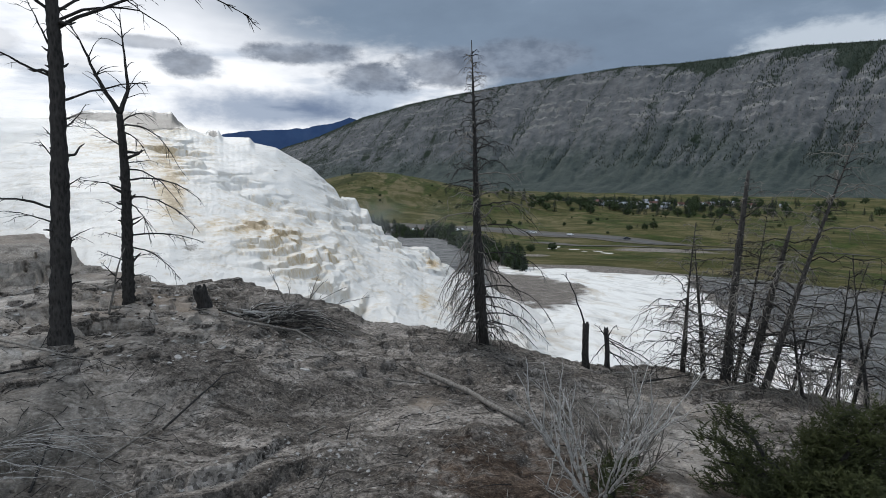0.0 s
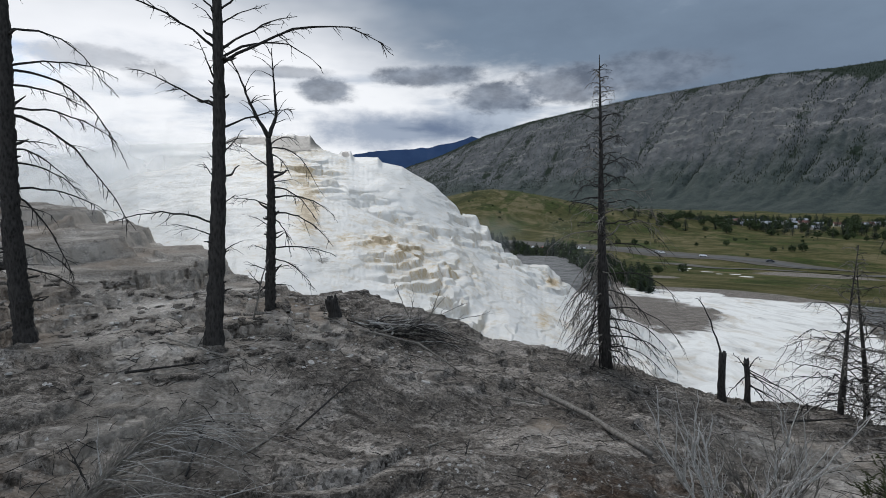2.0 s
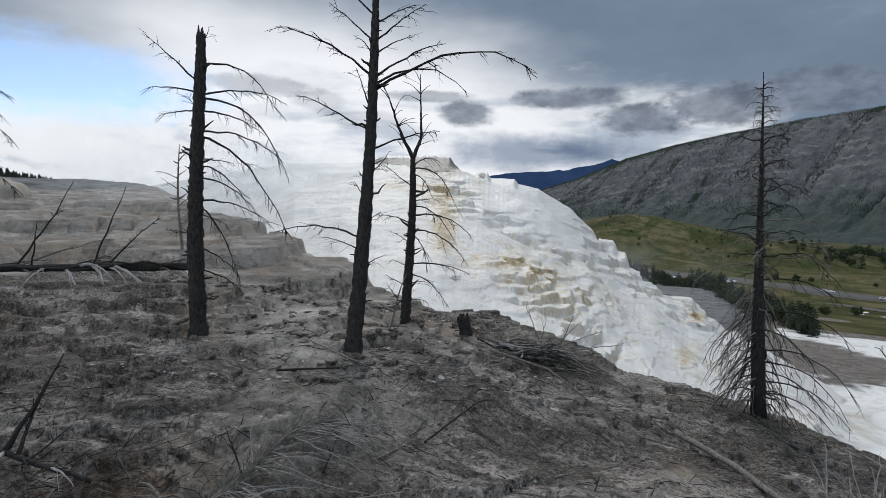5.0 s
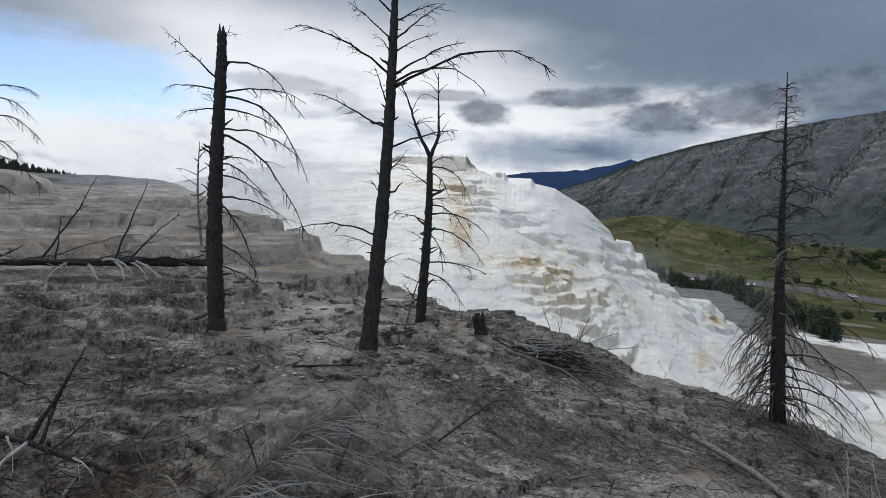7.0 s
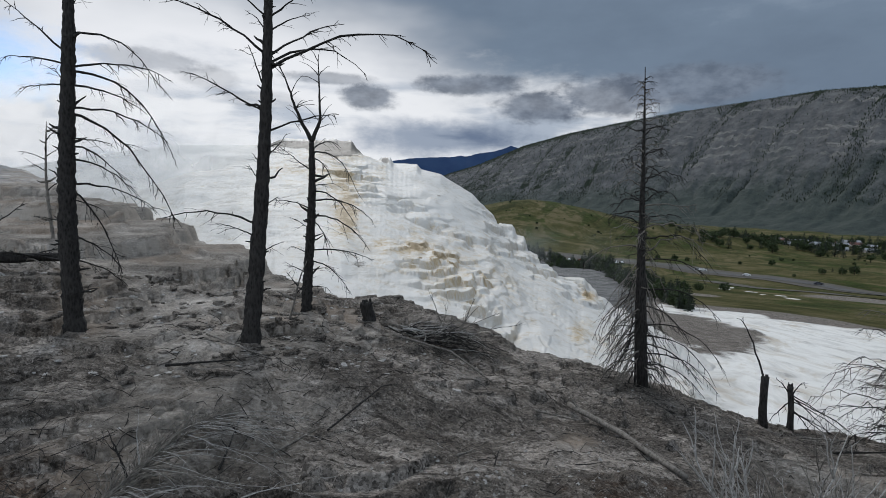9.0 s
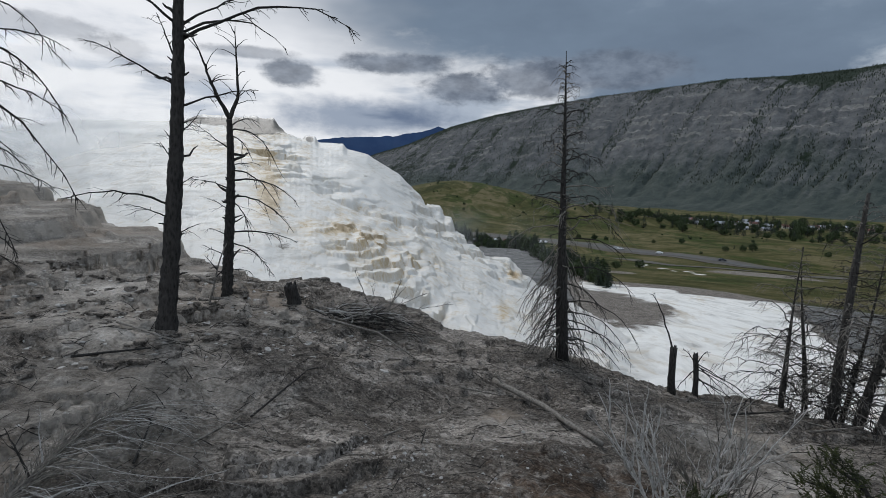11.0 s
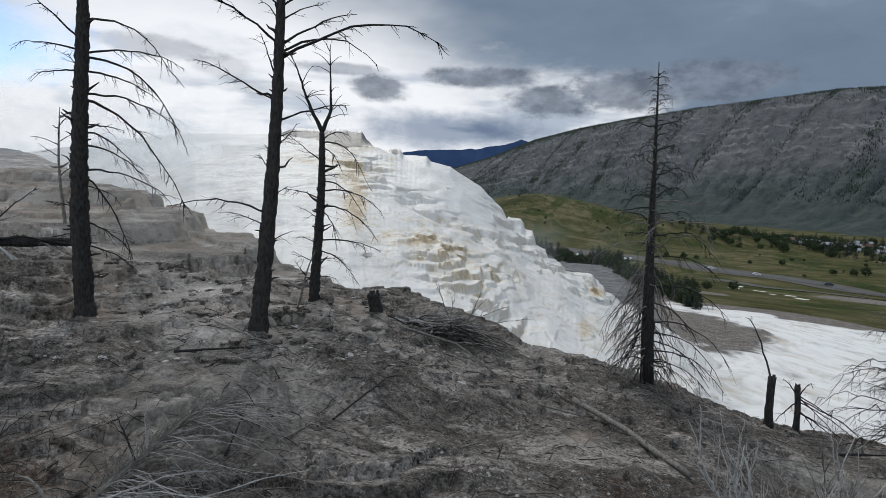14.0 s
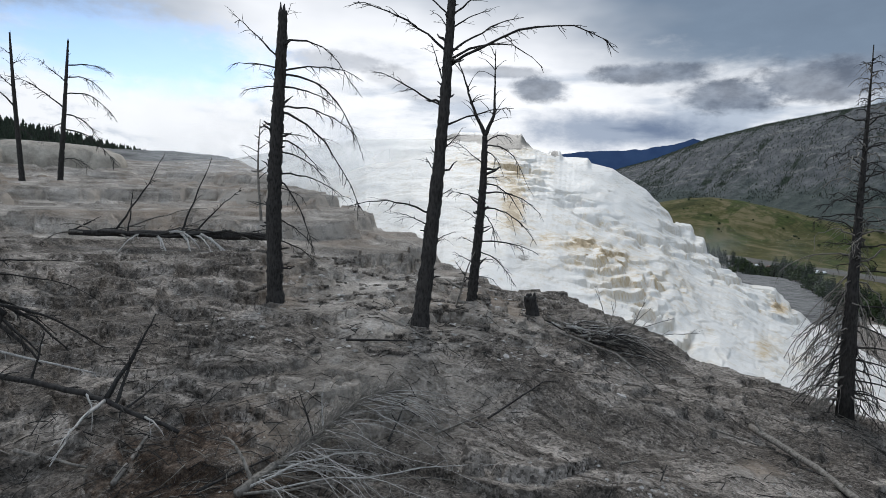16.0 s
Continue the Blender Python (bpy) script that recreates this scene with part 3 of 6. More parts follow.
def ground_z(x, y):
    """Height of the ground, with its relief."""
    x, y = np.atleast_1d(np.asarray(x, float)), np.atleast_1d(np.asarray(y, float))
    r, az = np.hypot(x, y), np.degrees(np.arctan2(x, y))
    z = profile(az, r)
    near = 1 - sstep(r, 60, 110)
    led = sstep(r, 9.5, 12.5) * near * sstep(-az, 16, 30)
    rough = (1 - sstep(r, 13, 20) * (1 - 0.35 * led)) * sstep(r, 1.0, 3.5) * (1 - 0.6 * led)
    z = z + near * sstep(r, 1.0, 3.5) * 0.22 * (fbm(x * 0.45, y * 0.45, 5, 3) - 0.5)
    z = z + rough * (0.22 * (fbm(x * 1.1, y * 1.1, 9, 3) - 0.5) + 0.06 * (np.abs(fbm(x * 2.6, y * 2.6, 13, 3) - 0.5) * 2 - 0.3) + 0.035 * (fbm(x * 9, y * 9, 15, 3) - 0.5))
    # thin broken crusts
    crust = 0.1
    s = z / crust + 5.0 * fbm(x * 0.7, y * 0.7, 17, 5)
    f = s - np.floor(s)
    z = z + 0.95 * crust * rough * (sstep(f, 0.84, 0.98) - f) * (0.12 + 0.88 * sstep(fbm(x * 0.55, y * 0.55, 19, 3) + 0.12 * sstep(r, 5.5, 8), 0.42, 0.58))
    # thin shelves below the ledges
    gap, block = cells(x * 1.15 + 0.5 * fbm(x, y, 65, 3), y * 1.5, 69)
    s = z / 0.15 + 3.2 * fbm(x * 0.35 + 0.2 * y, y * 0.6, 67, 5) + 1.1 * block - 0.3 * gap
    f = s - np.floor(s)
    z = z + 0.95 * 0.15 * sstep(-az, 14, 26) * sstep(r, 6.3, 7.8) * (1 - sstep(r, 12.5, 15)) * (sstep(f, 0.88, 0.98) - f)
    # draped ledges of the old terrace
    hgt = 0.5 + 0.35 * sstep(r, 14, 28)
    d, rnd = cells(x * 0.42, y * 0.42, 27)
    s = z / hgt + 1.6 * fbm(x * 0.06, y * 0.06, 21, 3) - 0.45 * d + 0.3 * rnd + 0.12 * fbm(x * 1.5, y * 1.5, 23, 3)
    f = s - np.floor(s)
    z = z + 0.9 * led * (1 - sstep(r, 36, 50)) * hgt * (sstep(f, 0.78, 0.99) * 0.95 + f * 0.05 - f)
    s = z / 0.11 + 1.5 * fbm(x * 0.25, y * 0.25, 29, 4)
    f = s - np.floor(s)
    z = z + 0.8 * led * 0.11 * (sstep(f, 0.7, 0.97) - f)
    # hollows in the near slope
    for a0, r0, w, dep in ((-14, 5.3, 0.6, 0.2), (-3, 6.5, 0.7, 0.14), (-27, 5.2, 0.7, 0.12), (-40, 6.3, 0.6, 0.12)):
        z = z - dep * np.exp(-((x - r0 * np.sin(np.radians(a0))) ** 2 + (y - r0 * np.cos(np.radians(a0))) ** 2) / w ** 2)
    # green hill beyond the car park, and the rolling valley
    hx, hy = x - 720 * math.sin(radians(-9)), y - 720 * math.cos(radians(-9))
    z = z + 43 * np.exp(-(hx / 120) ** 2 - (hy / 120) ** 2) + 18 * np.exp(-((hx - 150) / 160) ** 2 - (hy / 90) ** 2)
    z = z + sstep(r, 120, 300) * (9 * (fbm(x * 0.008, y * 0.008, 31, 4) - 0.5) + 0.35 * (fbm(x * 0.05, y * 0.05, 35, 3) - 0.5)) * (1 - sstep(r, 1500, 4000))
    return z + EYE


def gz(x, y):
    return float(ground_z(x, y)[0])


def spot(az, r, lift=0.0):
    """The point on the ground at a bearing and a distance."""
    x, y = r * math.sin(radians(az)), r * math.cos(radians(az))
    return Vector((x, y, gz(x, y) + lift))


def build_ground():
    fine = np.arange(-80.0, 48.0, 0.16)
    coarse = np.arange(48.0, 280.0, 4.0)
    az = np.concatenate([fine, coarse])
    r = np.concatenate([[-0.02, 0.6, 1.2], np.geomspace(1.8, 14, 310)[:-1], np.geomspace(14, 110, 280)[:-1], np.geomspace(110, 1600, 130)[:-1], np.geomspace(1600, 4900, 8)])
    A, R = np.meshgrid(az, r)
    X, Y = R * np.sin(np.radians(A)), R * np.cos(np.radians(A))
    Z = ground_z(X.ravel(), Y.ravel()).reshape(X.shape)
    An = np.where(A > 135, A - 360, A)
    crest = np.interp(An, CREST_AZ, CREST_R)
    wob = fbm(X * 0.05, Y * 0.05, 33, 4) - 0.5
    white = (1 - sstep(An, 36, 39)) * sstep(R, crest + 3, crest + 7) * (1 - sstep((R + 60 * wob) / np.interp(An, (5, 12, 18, 24), (96, 95, 90, 82)), 0.93, 1.07)) * sstep(An, -50, -40)
    white *= 1 - 1.2 * np.clip(2.0 * np.exp(-((An - 7.0 + 9 * wob) / 4.8) ** 2 - ((R - 54 + 40 * wob) / 17) ** 2), 0, 1)
    g0 = np.interp(An, (-10, -7.6, -1, 3, 8, 16, 25), (520, 460, 270, 140, 98, 98, 86)) * (0.85 + 0.3 * fbm(X * 0.03, Y * 0.03, 37, 3))
    grass = sstep(R, g0, g0 * 1.15)
    for a0, r0, wa, wr in ((10.9, 205, 0.45, 4), (13.0, 205, 0.5, 3), (15.3, 195, 0.5, 3), (16.2, 180, 0.6, 3), (11.3, 222, 0.35, 3), (14.0, 190, 0.3, 2.5)):
        pool = np.clip(1.8 * np.exp(-((An - a0) / wa) ** 2 - ((R - r0) / wr) ** 2), 0, 1)
        grass, white = grass * (1 - pool), np.maximum(white, 1.3 * pool)
    for a0, r0, wa, wr in ((9.0, 150, 1.6, 6), (21.5, 215, 4.5, 13)):
        grass *= 1 - np.clip(1.6 * np.exp(-((An - a0) / wa) ** 2 - ((R - r0) / wr) ** 2), 0, 1) * 0.9
    bank = sstep(R, 48, 58) * (1 - sstep(An, 3.0, 6.5)) * (1 - grass)
    white = white * (1 - bank) - bank
    slab = sstep(An - np.interp(R, (24, 31, 38, 50, 65, 96), (38, 35.5, 31.5, 27, 24, 22)) + 7 * wob, -1.0, 1.6) * sstep(R, 17, 24) * (1 - sstep(R, 95, 108))
    white = white * (1 - slab) - slab
    gravelly = 1.3 * np.exp(-((An - 25.5) / 4.5) ** 2 - ((R - 5.6) / 1.8) ** 2) + 0.5 * np.exp(-((An + 27) / 17.0) ** 2 - ((R - 8.4) / 1.9) ** 2) + 0.75 * np.exp(-((An + 40) / 14.0) ** 2 - ((R - 5.2) / 1.8) ** 2) + 0.9 * np.exp(-((An + 2) / 3.0) ** 2 - ((R - 5.7) / 0.5) ** 2) + 0.9 * np.exp(-((An + 36) / 9.0) ** 2 - ((R - 8.3) / 1.1) ** 2)
    gravelly = gravelly + 0.8 * np.exp(-((An - 19) / 5.0) ** 2 - ((R - 6.6) / 1.5) ** 2)
    old = gravelly + np.maximum(sstep(-An, 18, 34) * (0.45 * sstep(R, 6.5, 8.5) * (1 - sstep(-An, 50, 54)) + 0.25 * sstep(R, 8.5, 13) + (0.3 + 0.45 * sstep(-An, 50, 54)) * sstep(R, 12.5, 14.5)), 0.0 * An) * (1 - grass)
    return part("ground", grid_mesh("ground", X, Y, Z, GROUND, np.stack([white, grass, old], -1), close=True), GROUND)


tagged(build_ground(), "dark grey travertine slope running down to a white flow and a grassy valley", "ground", kind="structure")

# ---- the white terrace ----
SKY_AZ = (-58, -52.6, -48, -41.4, -35, -33.2, -32.2, -29, -25.4, -24.9, -24.2, -22.7, -22.4, -21.5, -21.2, -18.8, -18.4, -16.4, -15.7, -13.1, -12.4, -11.1, -10.5, -9.0, -8.5, -7.8, -7.4, -6.4, -6.15, -4.55, -4.3, -1.7, -1.35, -0.5, -0.35, 0.25, 1.4, 2.3, 2.9, 7, 12)
SKY_EL = (0.5, 2.0, 3.1, 4.5, 4.8, 5.0, 5.6, 5.75, 5.7, 5.0, 4.4, 3.9, 4.25, 4.2, 3.65, 3.6, 3.1, 2.65, 2.2, 0.75, 0.0, -1.05, -2.05, -2.15, -3.1, -3.2, -4.6, -5.15, -6.65, -6.85, -7.4, -7.45, -7.95, -8.6, -9.25, -9.4, -10.45, -10.5, -11.2, -13.5, -16.5)
RIM_AZ, RIM_R = (-58, -48, -35, -25, -18.8, -12.6, -8.2, -5.4, -0.2, 2.7, 7, 12), (66, 60, 50, 45, 42, 40, 38, 36, 34, 33, 32, 30)


def terrace_z(x, y):
    r, az = np.hypot(x, y), np.degrees(np.arctan2(x, y))
    rt = np.interp(az, RIM_AZ, RIM_R)
    el = np.interp(az, SKY_AZ, SKY_EL)
    soft = sum(np.interp(az + d, SKY_AZ, SKY_EL) for d in np.linspace(-4, 4, 17)) / 17
    rc = np.interp(az, CREST_AZ, CREST_R)
    rb = np.clip(rc + 5, 15, 45)
    zb = np.minimum(rb * tand(np.interp(az, CREST_AZ, CREST_EL) - 2.0), -1.5)
    u = (r - rb) / (rt - rb)
    el = el + 0.5 * np.exp(-((az + 28) / 5.0) ** 2) * (fbm(az * 1.3, az * 0, 63, 4, 0.6) - 0.5)
    zt = rt * tand(soft + (el - soft) * sstep(u, 0.88, 0.98))
    z = np.where(u < 1, zb + (zt - zb) * u, zt - 0.05 * (r - rt) - 0.012 * (r - rt) ** 2)
    z = z + (1.0 * (fbm(x * 0.12, y * 0.12, 41, 3) - 0.5) + 0.28 * (fbm(x * 0.4, y * 0.4, 43, 3) - 0.5)) * (1 - sstep(u, 0.85, 1.0) * 0.9)
    along_, out = np.radians(az) * 42 + 1.6 * (fbm(x * 0.25, y * 0.25, 45, 3) - 0.5), r + 2.5 * (fbm(x * 0.2, y * 0.2, 46, 3) - 0.5)
    lobe, own = cells(along_ * 0.26, out * 0.5, 47)
    lobe2, own2 = cells(along_ * 0.62, out * 1.3, 49)
    warp = 1.3 * fbm(x * 0.06, y * 0.06, 51, 3)
    which = sstep(u + 0.5 * (fbm(x * 0.12, y * 0.12, 53, 3) - 0.5), 0.26, 0.42)

    def stairs(h, shift):
        q = z / h + shift
        f = q - np.floor(q)
        return h * (sstep(f, 0.8, 0.97) * 0.95 + f * 0.05 - f), sstep(f, 0.74, 0.82)

    step_a, ris_a = stairs(1.1, warp - 0.45 * lobe + 1.2 * own - 0.16 * lobe2 + 0.28 * own2)
    step_b, ris_b = stairs(0.36, warp * 1.5 - 0.3 * lobe2 + 0.45 * own2 - 0.3 * lobe + 0.6 * own)
    step = step_a * which + step_b * (1 - which)
    f = ris_a * which + ris_b * (1 - which)
    h2 = 0.15
    s2 = (z + step) / h2 + 1.2 * fbm(x * 0.3, y * 0.3, 61, 3) - 0.5 * lobe2
    f2 = s2 - np.floor(s2)
    core = np.exp(-((az + 16) / 9.0) ** 2 - ((u - 0.42) / 0.3) ** 2)
    calm = (0.03 + 0.13 * sstep(fbm(x * 0.13, y * 0.13, 71, 3), 0.44, 0.6)) * (1 - 0.7 * sstep(-az, 33, 42)) + 0.95 * core * sstep(fbm(x * 0.16, y * 0.16, 73, 3), 0.3, 0.48)
    plain = 1 - 0.85 * sstep(u, 0.45, 0.7) * (1 - sstep(az, -15, -10))
    calm = calm * plain + 0.85 * sstep(az, -22, -10) * (1 - sstep(u, 0.25, 0.5)) * sstep(fbm(x * 0.2, y * 0.2, 75, 3), 0.36, 0.55)
    calm = calm * (0.4 + 0.6 * sstep(fbm(x * 0.35, y * 0.35, 79, 3), 0.38, 0.56))
    calm = calm + 0.6 * np.exp(-((az + 25.0) / 2.2) ** 2 - ((u - 0.66) / 0.13) ** 2)
    calm = np.clip(calm + 0.55 * sstep(az, -14, -9) * sstep(u, 0.5, 0.75) * (1 - 0.6 * sstep(u, 0.9, 1.0)), 0, 1)
    z = z + calm * step + (0.17 * plain + 0.83 * calm) * 0.9 * h2 * (sstep(f2, 0.62, 0.96) - f2)
    # curtains and flutes that run down the slope
    bow = 2.5 * fbm(x * 0.08, y * 0.08, 76, 3)
    z = z + (1 - sstep(u, 0.9, 1.0)) * (0.4 * (fbm(along_ * 0.24 + bow, out * 0.07, 77, 3) - 0.5) + 0.1 * (0.4 + calm) * (fbm(along_ * 1.1 + bow, out * 0.35, 78, 3) - 0.5))
    return z + EYE, f * calm


def build_terrace():
    az = np.arange(-58, 12.0, 0.095)
    u = np.concatenate([np.linspace(-0.25, 1.0, 330), np.linspace(1.0, 2.0, 25)[1:]])
    A, U = np.meshgrid(az, u)
    rb = np.clip(np.interp(A, CREST_AZ, CREST_R) + 5, 15, 45)
    rt = np.interp(A, RIM_AZ, RIM_R)
    R = rb + (rt - rb) * U
    X, Y = R * np.sin(np.radians(A)), R * np.cos(np.radians(A))
    Z, riser = terrace_z(X, Y)
    E = np.degrees(np.arctan2(Z - EYE, R))

    def patch(a0, e0, wa, we):
        return np.exp(-((A - a0) / wa) ** 2 - ((E - e0) / we) ** 2)

    stain = 0.42 * patch(-18.0, -4.8, 8.5, 3.0) + 1.5 * patch(-25.8, -1.8, 1.3, 2.2) + 0.5 * patch(-26.5, 2.0, 1.6, 2.0) + 0.35 * patch(-20.1, -2.6, 1.6, 0.6) + 0.7 * patch(-18.7, -4.9, 1.3, 0.8)
    stain = stain + 0.55 * patch(-15.6, -5.8, 1.0, 0.6) + 0.35 * patch(-17, -2.9, 0.9, 0.5) + 0.4 * patch(-22.0, -4.6, 1.6, 0.7) + 0.36 * patch(-11, -9, 10, 2.8) + 1.4 * patch(-1.2, -9.0, 0.8, 0.5) + 0.8 * patch(-2.0, -12.4, 0.9, 1.0)
    stain = stain + 0.9 * patch(-26.5, 4.7, 3.2, 0.8) + 0.4 * patch(-28, 2.5, 6.0, 3.0) + 0.4 * patch(-30.5, 2.8, 2.0, 0.7) + 0.3 * patch(0, -13.5, 5, 1.6) + 0.45 * patch(-22.3, 2.8, 0.6, 1.0)
    # dark rim and spots; the first patch paints a drip's shade
    dark = 0.5 * patch(-24.4, -6.5, 1.2, 0.9) + 1.2 * patch(-26.6, 4.9, 2.5, 0.8) + 0.9 * patch(-31.5, 5.1, 2.8, 0.45) + 0.8 * patch(-22, 3.9, 0.5, 0.4) + 0.35 * patch(-22.0, -8.8, 2.0, 0.6) + 0.5 * patch(-43.6, -1.4, 0.9, 0.5) + 0.35 * patch(-16.5, 0.6, 1.2, 0.5) + 0.55 * patch(-30, 3.0, 2.0, 0.4)
    return part("terrace", grid_mesh("terrace", X, Y, Z, TERRACE, np.stack([stain, dark, riser], -1)), TERRACE)


tagged(build_terrace(), "white stepped travertine terrace with cream and ochre stains", "hot spring terrace", kind="structure")

# ---- the mountain across the valley ----
RIDGE_AZ = (-40, -20, -15.7, -12.5, -8.1, -3.6, 0.9, 6.5, 11.9, 17.1, 22, 26.6, 28.8, 31.6, 37.2, 60)
RIDGE_EL = (-0.2, 1.0, 2.7, 3.75, 5.65, 6.9, 7.8, 8.7, 9.3, 9.85, 9.85, 10.05, 10.3, 10.4, 10.1, 9.2)


def mountain_xyz(A, U):
    """A point of the slope: bearing A, U from 0 at the foot to 1 on the ridge."""
    r1 = np.interp(A, (-40, -16, 0, 20, 40, 60), (4300, 3600, 2900, 2350, 2100, 2000))
    r0 = np.interp(A, (-40, -16, 0, 20, 40, 60), (3200, 2500, 1900, 1450, 1250, 1200))
    z1 = r1 * tand(np.interp(A, RIDGE_AZ, RIDGE_EL))
    R = r0 + (r1 - r0) * U
    prof = np.interp(U, (0, 0.2, 0.45, 0.56, 0.585, 0.67, 0.695, 0.82, 0.85, 1.0, 1.3), (0, 0.1, 0.34, 0.49, 0.52, 0.645, 0.68, 0.84, 0.875, 1.0, 1.02))
    # gullies run down and slant to the left
    g = A * 0.3 - U * 2.6
    n = np.abs(fbm(g, U * 0.7, 81, 4) - 0.5) * 2
    n2 = np.abs(fbm(g * 3.1, U * 2.5, 85, 3) - 0.5) * 2
    Z = -52 + (z1 + 52) * prof - (z1 + 52) * (0.055 * (1 - n) ** 2.5 + 0.022 * (1 - n2) ** 2) * np.sin(np.pi * np.clip(U, 0, 1)) ** 0.8 * (1 - 0.65 * sstep(U, 0.45, 0.6))
    Z = Z + (z1 + 52) * 0.05 * (fbm(A * 2.6 - U * 7, U * 12, 91, 5, 0.62) - 0.5) * sstep(U, 0.1, 0.4) * (1 - sstep(U, 0.9, 1.0))
    return R * np.sin(np.radians(A)), R * np.cos(np.radians(A)), Z + EYE, n


def build_mountain():
    A, U = np.meshgrid(np.arange(-40, 60, 0.15), np.concatenate([np.linspace(-0.02, 1, 300), [1.1, 1.3]]))
    X, Y, Z, n = mountain_xyz(A, U)
    Uw = U + 0.014 * (fbm(A * 0.35, U * 2, 109, 3) - 0.5) - 0.0012 * A
    cliff = 0.0 * U
    for k, (u0, w, amp) in enumerate(((0.47, 0.007, 0.4), (0.53, 0.01, 0.7), (0.575, 0.012, 0.9), (0.615, 0.008, 0.5), (0.66, 0.013, 1.0), (0.7, 0.009, 0.7), (0.755, 0.007, 0.45), (0.83, 0.016, 0.8), (0.875, 0.009, 0.5))):
        cliff = cliff + amp * np.exp(-((Uw - u0) / w) ** 2) * sstep(fbm(A * 0.6 + 7 * k, U * 2, 101 + k, 4), 0.36, 0.56)
    cliff = cliff + 0.8 * (fbm((A * 0.3 - U * 2.6) * 6, U * 3.0, 103, 5, 0.6) - 0.5) + 0.35 * (fbm(A * 6, U * 9, 113, 3) - 0.5)
    wood = sstep(U, 0.9, 1.0) * 0.55 + (0.15 + 0.35 * sstep(A, -7, 3)) * sstep(0.13 - n, 0, 0.08) * sstep(U, 0.25, 0.5) + 0.8 * np.exp(-((A - 25) / 3.4) ** 2) * sstep(U, 0.78, 0.88) + 0.8 * np.exp(-((A - 35) / 2.0) ** 2) * sstep(U, 0.7, 0.82) + 0.38 * sstep(-A, -4, 6)
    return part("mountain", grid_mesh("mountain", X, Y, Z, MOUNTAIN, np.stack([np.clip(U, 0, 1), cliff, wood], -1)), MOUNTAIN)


tagged(build_mountain(), "long bare mountain ridge with pale cliff bands and gullied slopes", "mountain", kind="structure")


def build_far_hills():
    az = np.arange(-75, 5, 0.2)
    el = np.interp(az, (-75, -40, -25, -20.8, -18.2, -14, -10.8, -9.4, -8.1, -4, 5), (1, 2.0, 3.2, 3.9, 4.3, 4.5, 5.1, 5.65, 5.2, 4.0, 1)) + 0.25 * (fbm(az * 1.1, az * 0, 95, 4) - 0.5)
    A, U = np.meshgrid(az, np.linspace(0, 1, 24))
    R = 4300 + 500 * U
    Z = -60 + (4800 * tand(np.broadcast_to(el, A.shape)) + 60) * U ** 0.9 - 40 * (1 - np.abs(fbm(A * 1.2, U * 2, 97, 3) - 0.5) * 2) * np.sin(np.pi * U)
    return part("far_hills", grid_mesh("far_hills", R * np.sin(np.radians(A)), R * np.cos(np.radians(A)), Z + EYE, HAZEBLUE), HAZEBLUE)


tagged(build_far_hills(), "forested hills in the far distance, painted dark haze blue", "hills", kind="structure")


# ---- steam drifting off the terrace's upper pools ----
def steam_material():
    m = Nodes("thin_white_steam")
    nt = m.nt
    a = m.math("MULTIPLY", m.attr("mask", 0), m.smooth(m.noise(0.11, 5, 0.55), 0.3, 0.7))
    tr, df, tl = m.N("ShaderNodeBsdfTransparent"), m.N("ShaderNodeBsdfDiffuse"), m.N("ShaderNodeBsdfTranslucent")
    df.inputs[0].default_value = tl.inputs[0].default_value = (0.93, 0.93, 0.93, 1)
    half, mix = m.N("ShaderNodeMixShader"), m.N("ShaderNodeMixShader")
    m.L(df.outputs[0], half.inputs[1])
    m.L(tl.outputs[0], half.inputs[2])
    m.L(a, mix.inputs[0])
    m.L(tr.outputs[0], mix.inputs[1])
    m.L(half.outputs[0], mix.inputs[2])
    m.L(mix.outputs[0], nt.nodes["Material Output"].inputs[0])
    return m.mat


STEAM = steam_material()


def steam(az0, az1, e0, e1, r, peak, seed):
    """A billow of steam: a rolling veil that thins out towards its rim."""
    A, U = np.meshgrid(np.linspace(az0, az1, 60), np.linspace(0, 1, 30))
    E = e0 + (e1 - e0) * U
    R = r + 3.0 * (fbm(A * 0.3, U * 3, seed, 3) - 0.5) + 5 * (U - 0.5)
    V = (A - az0) / (az1 - az0)
    m = peak * np.sin(np.pi * V) ** 1.3 * np.sin(np.pi * U) ** 1.3
    ob = part("steam", grid_mesh("steam", R * np.sin(np.radians(A)), R * np.cos(np.radians(A)), R * tand(E) + EYE, STEAM, np.stack([m, m, m], -1)), STEAM)
    ob.visible_shadow = False
    return tagged(ob, "thin white steam rising from the hot pools", "steam", kind="stuff")


steam(-62, -31, -3, 10, 41, 0.7, 311)
steam(-52, -30, -1, 6, 39, 0.35, 313)
steam(-13, 4, -9, -2, 47, 0.3, 315)

# ---- dead trees ----
def axes(az):
    """Sideways (right) and away from the viewpoint, at a bearing."""
    a = radians(az)
    return Vector((math.cos(a), -math.sin(a), 0)), Vector((math.sin(a), math.cos(a), 0))


def bent(a, b, sag, n, wob=0.03, rng=random):
    """A limb's line from a to b, arched up by sag, with small kinks."""
    a, b = Vector(a), Vector(b)
    ln = (b - a).length
    out = []
    for i in range(n + 1):
        u = i / n
        p = a.lerp(b, u)
        p.z += sag * 4 * u * (1 - u) * (0.65 + 0.35 * u)
        if 0 < i < n:
            p += Vector((rng.uniform(-1, 1), rng.uniform(-1, 1), rng.uniform(-1, 1))) * wob * ln / n
        out.append(p)
    return out


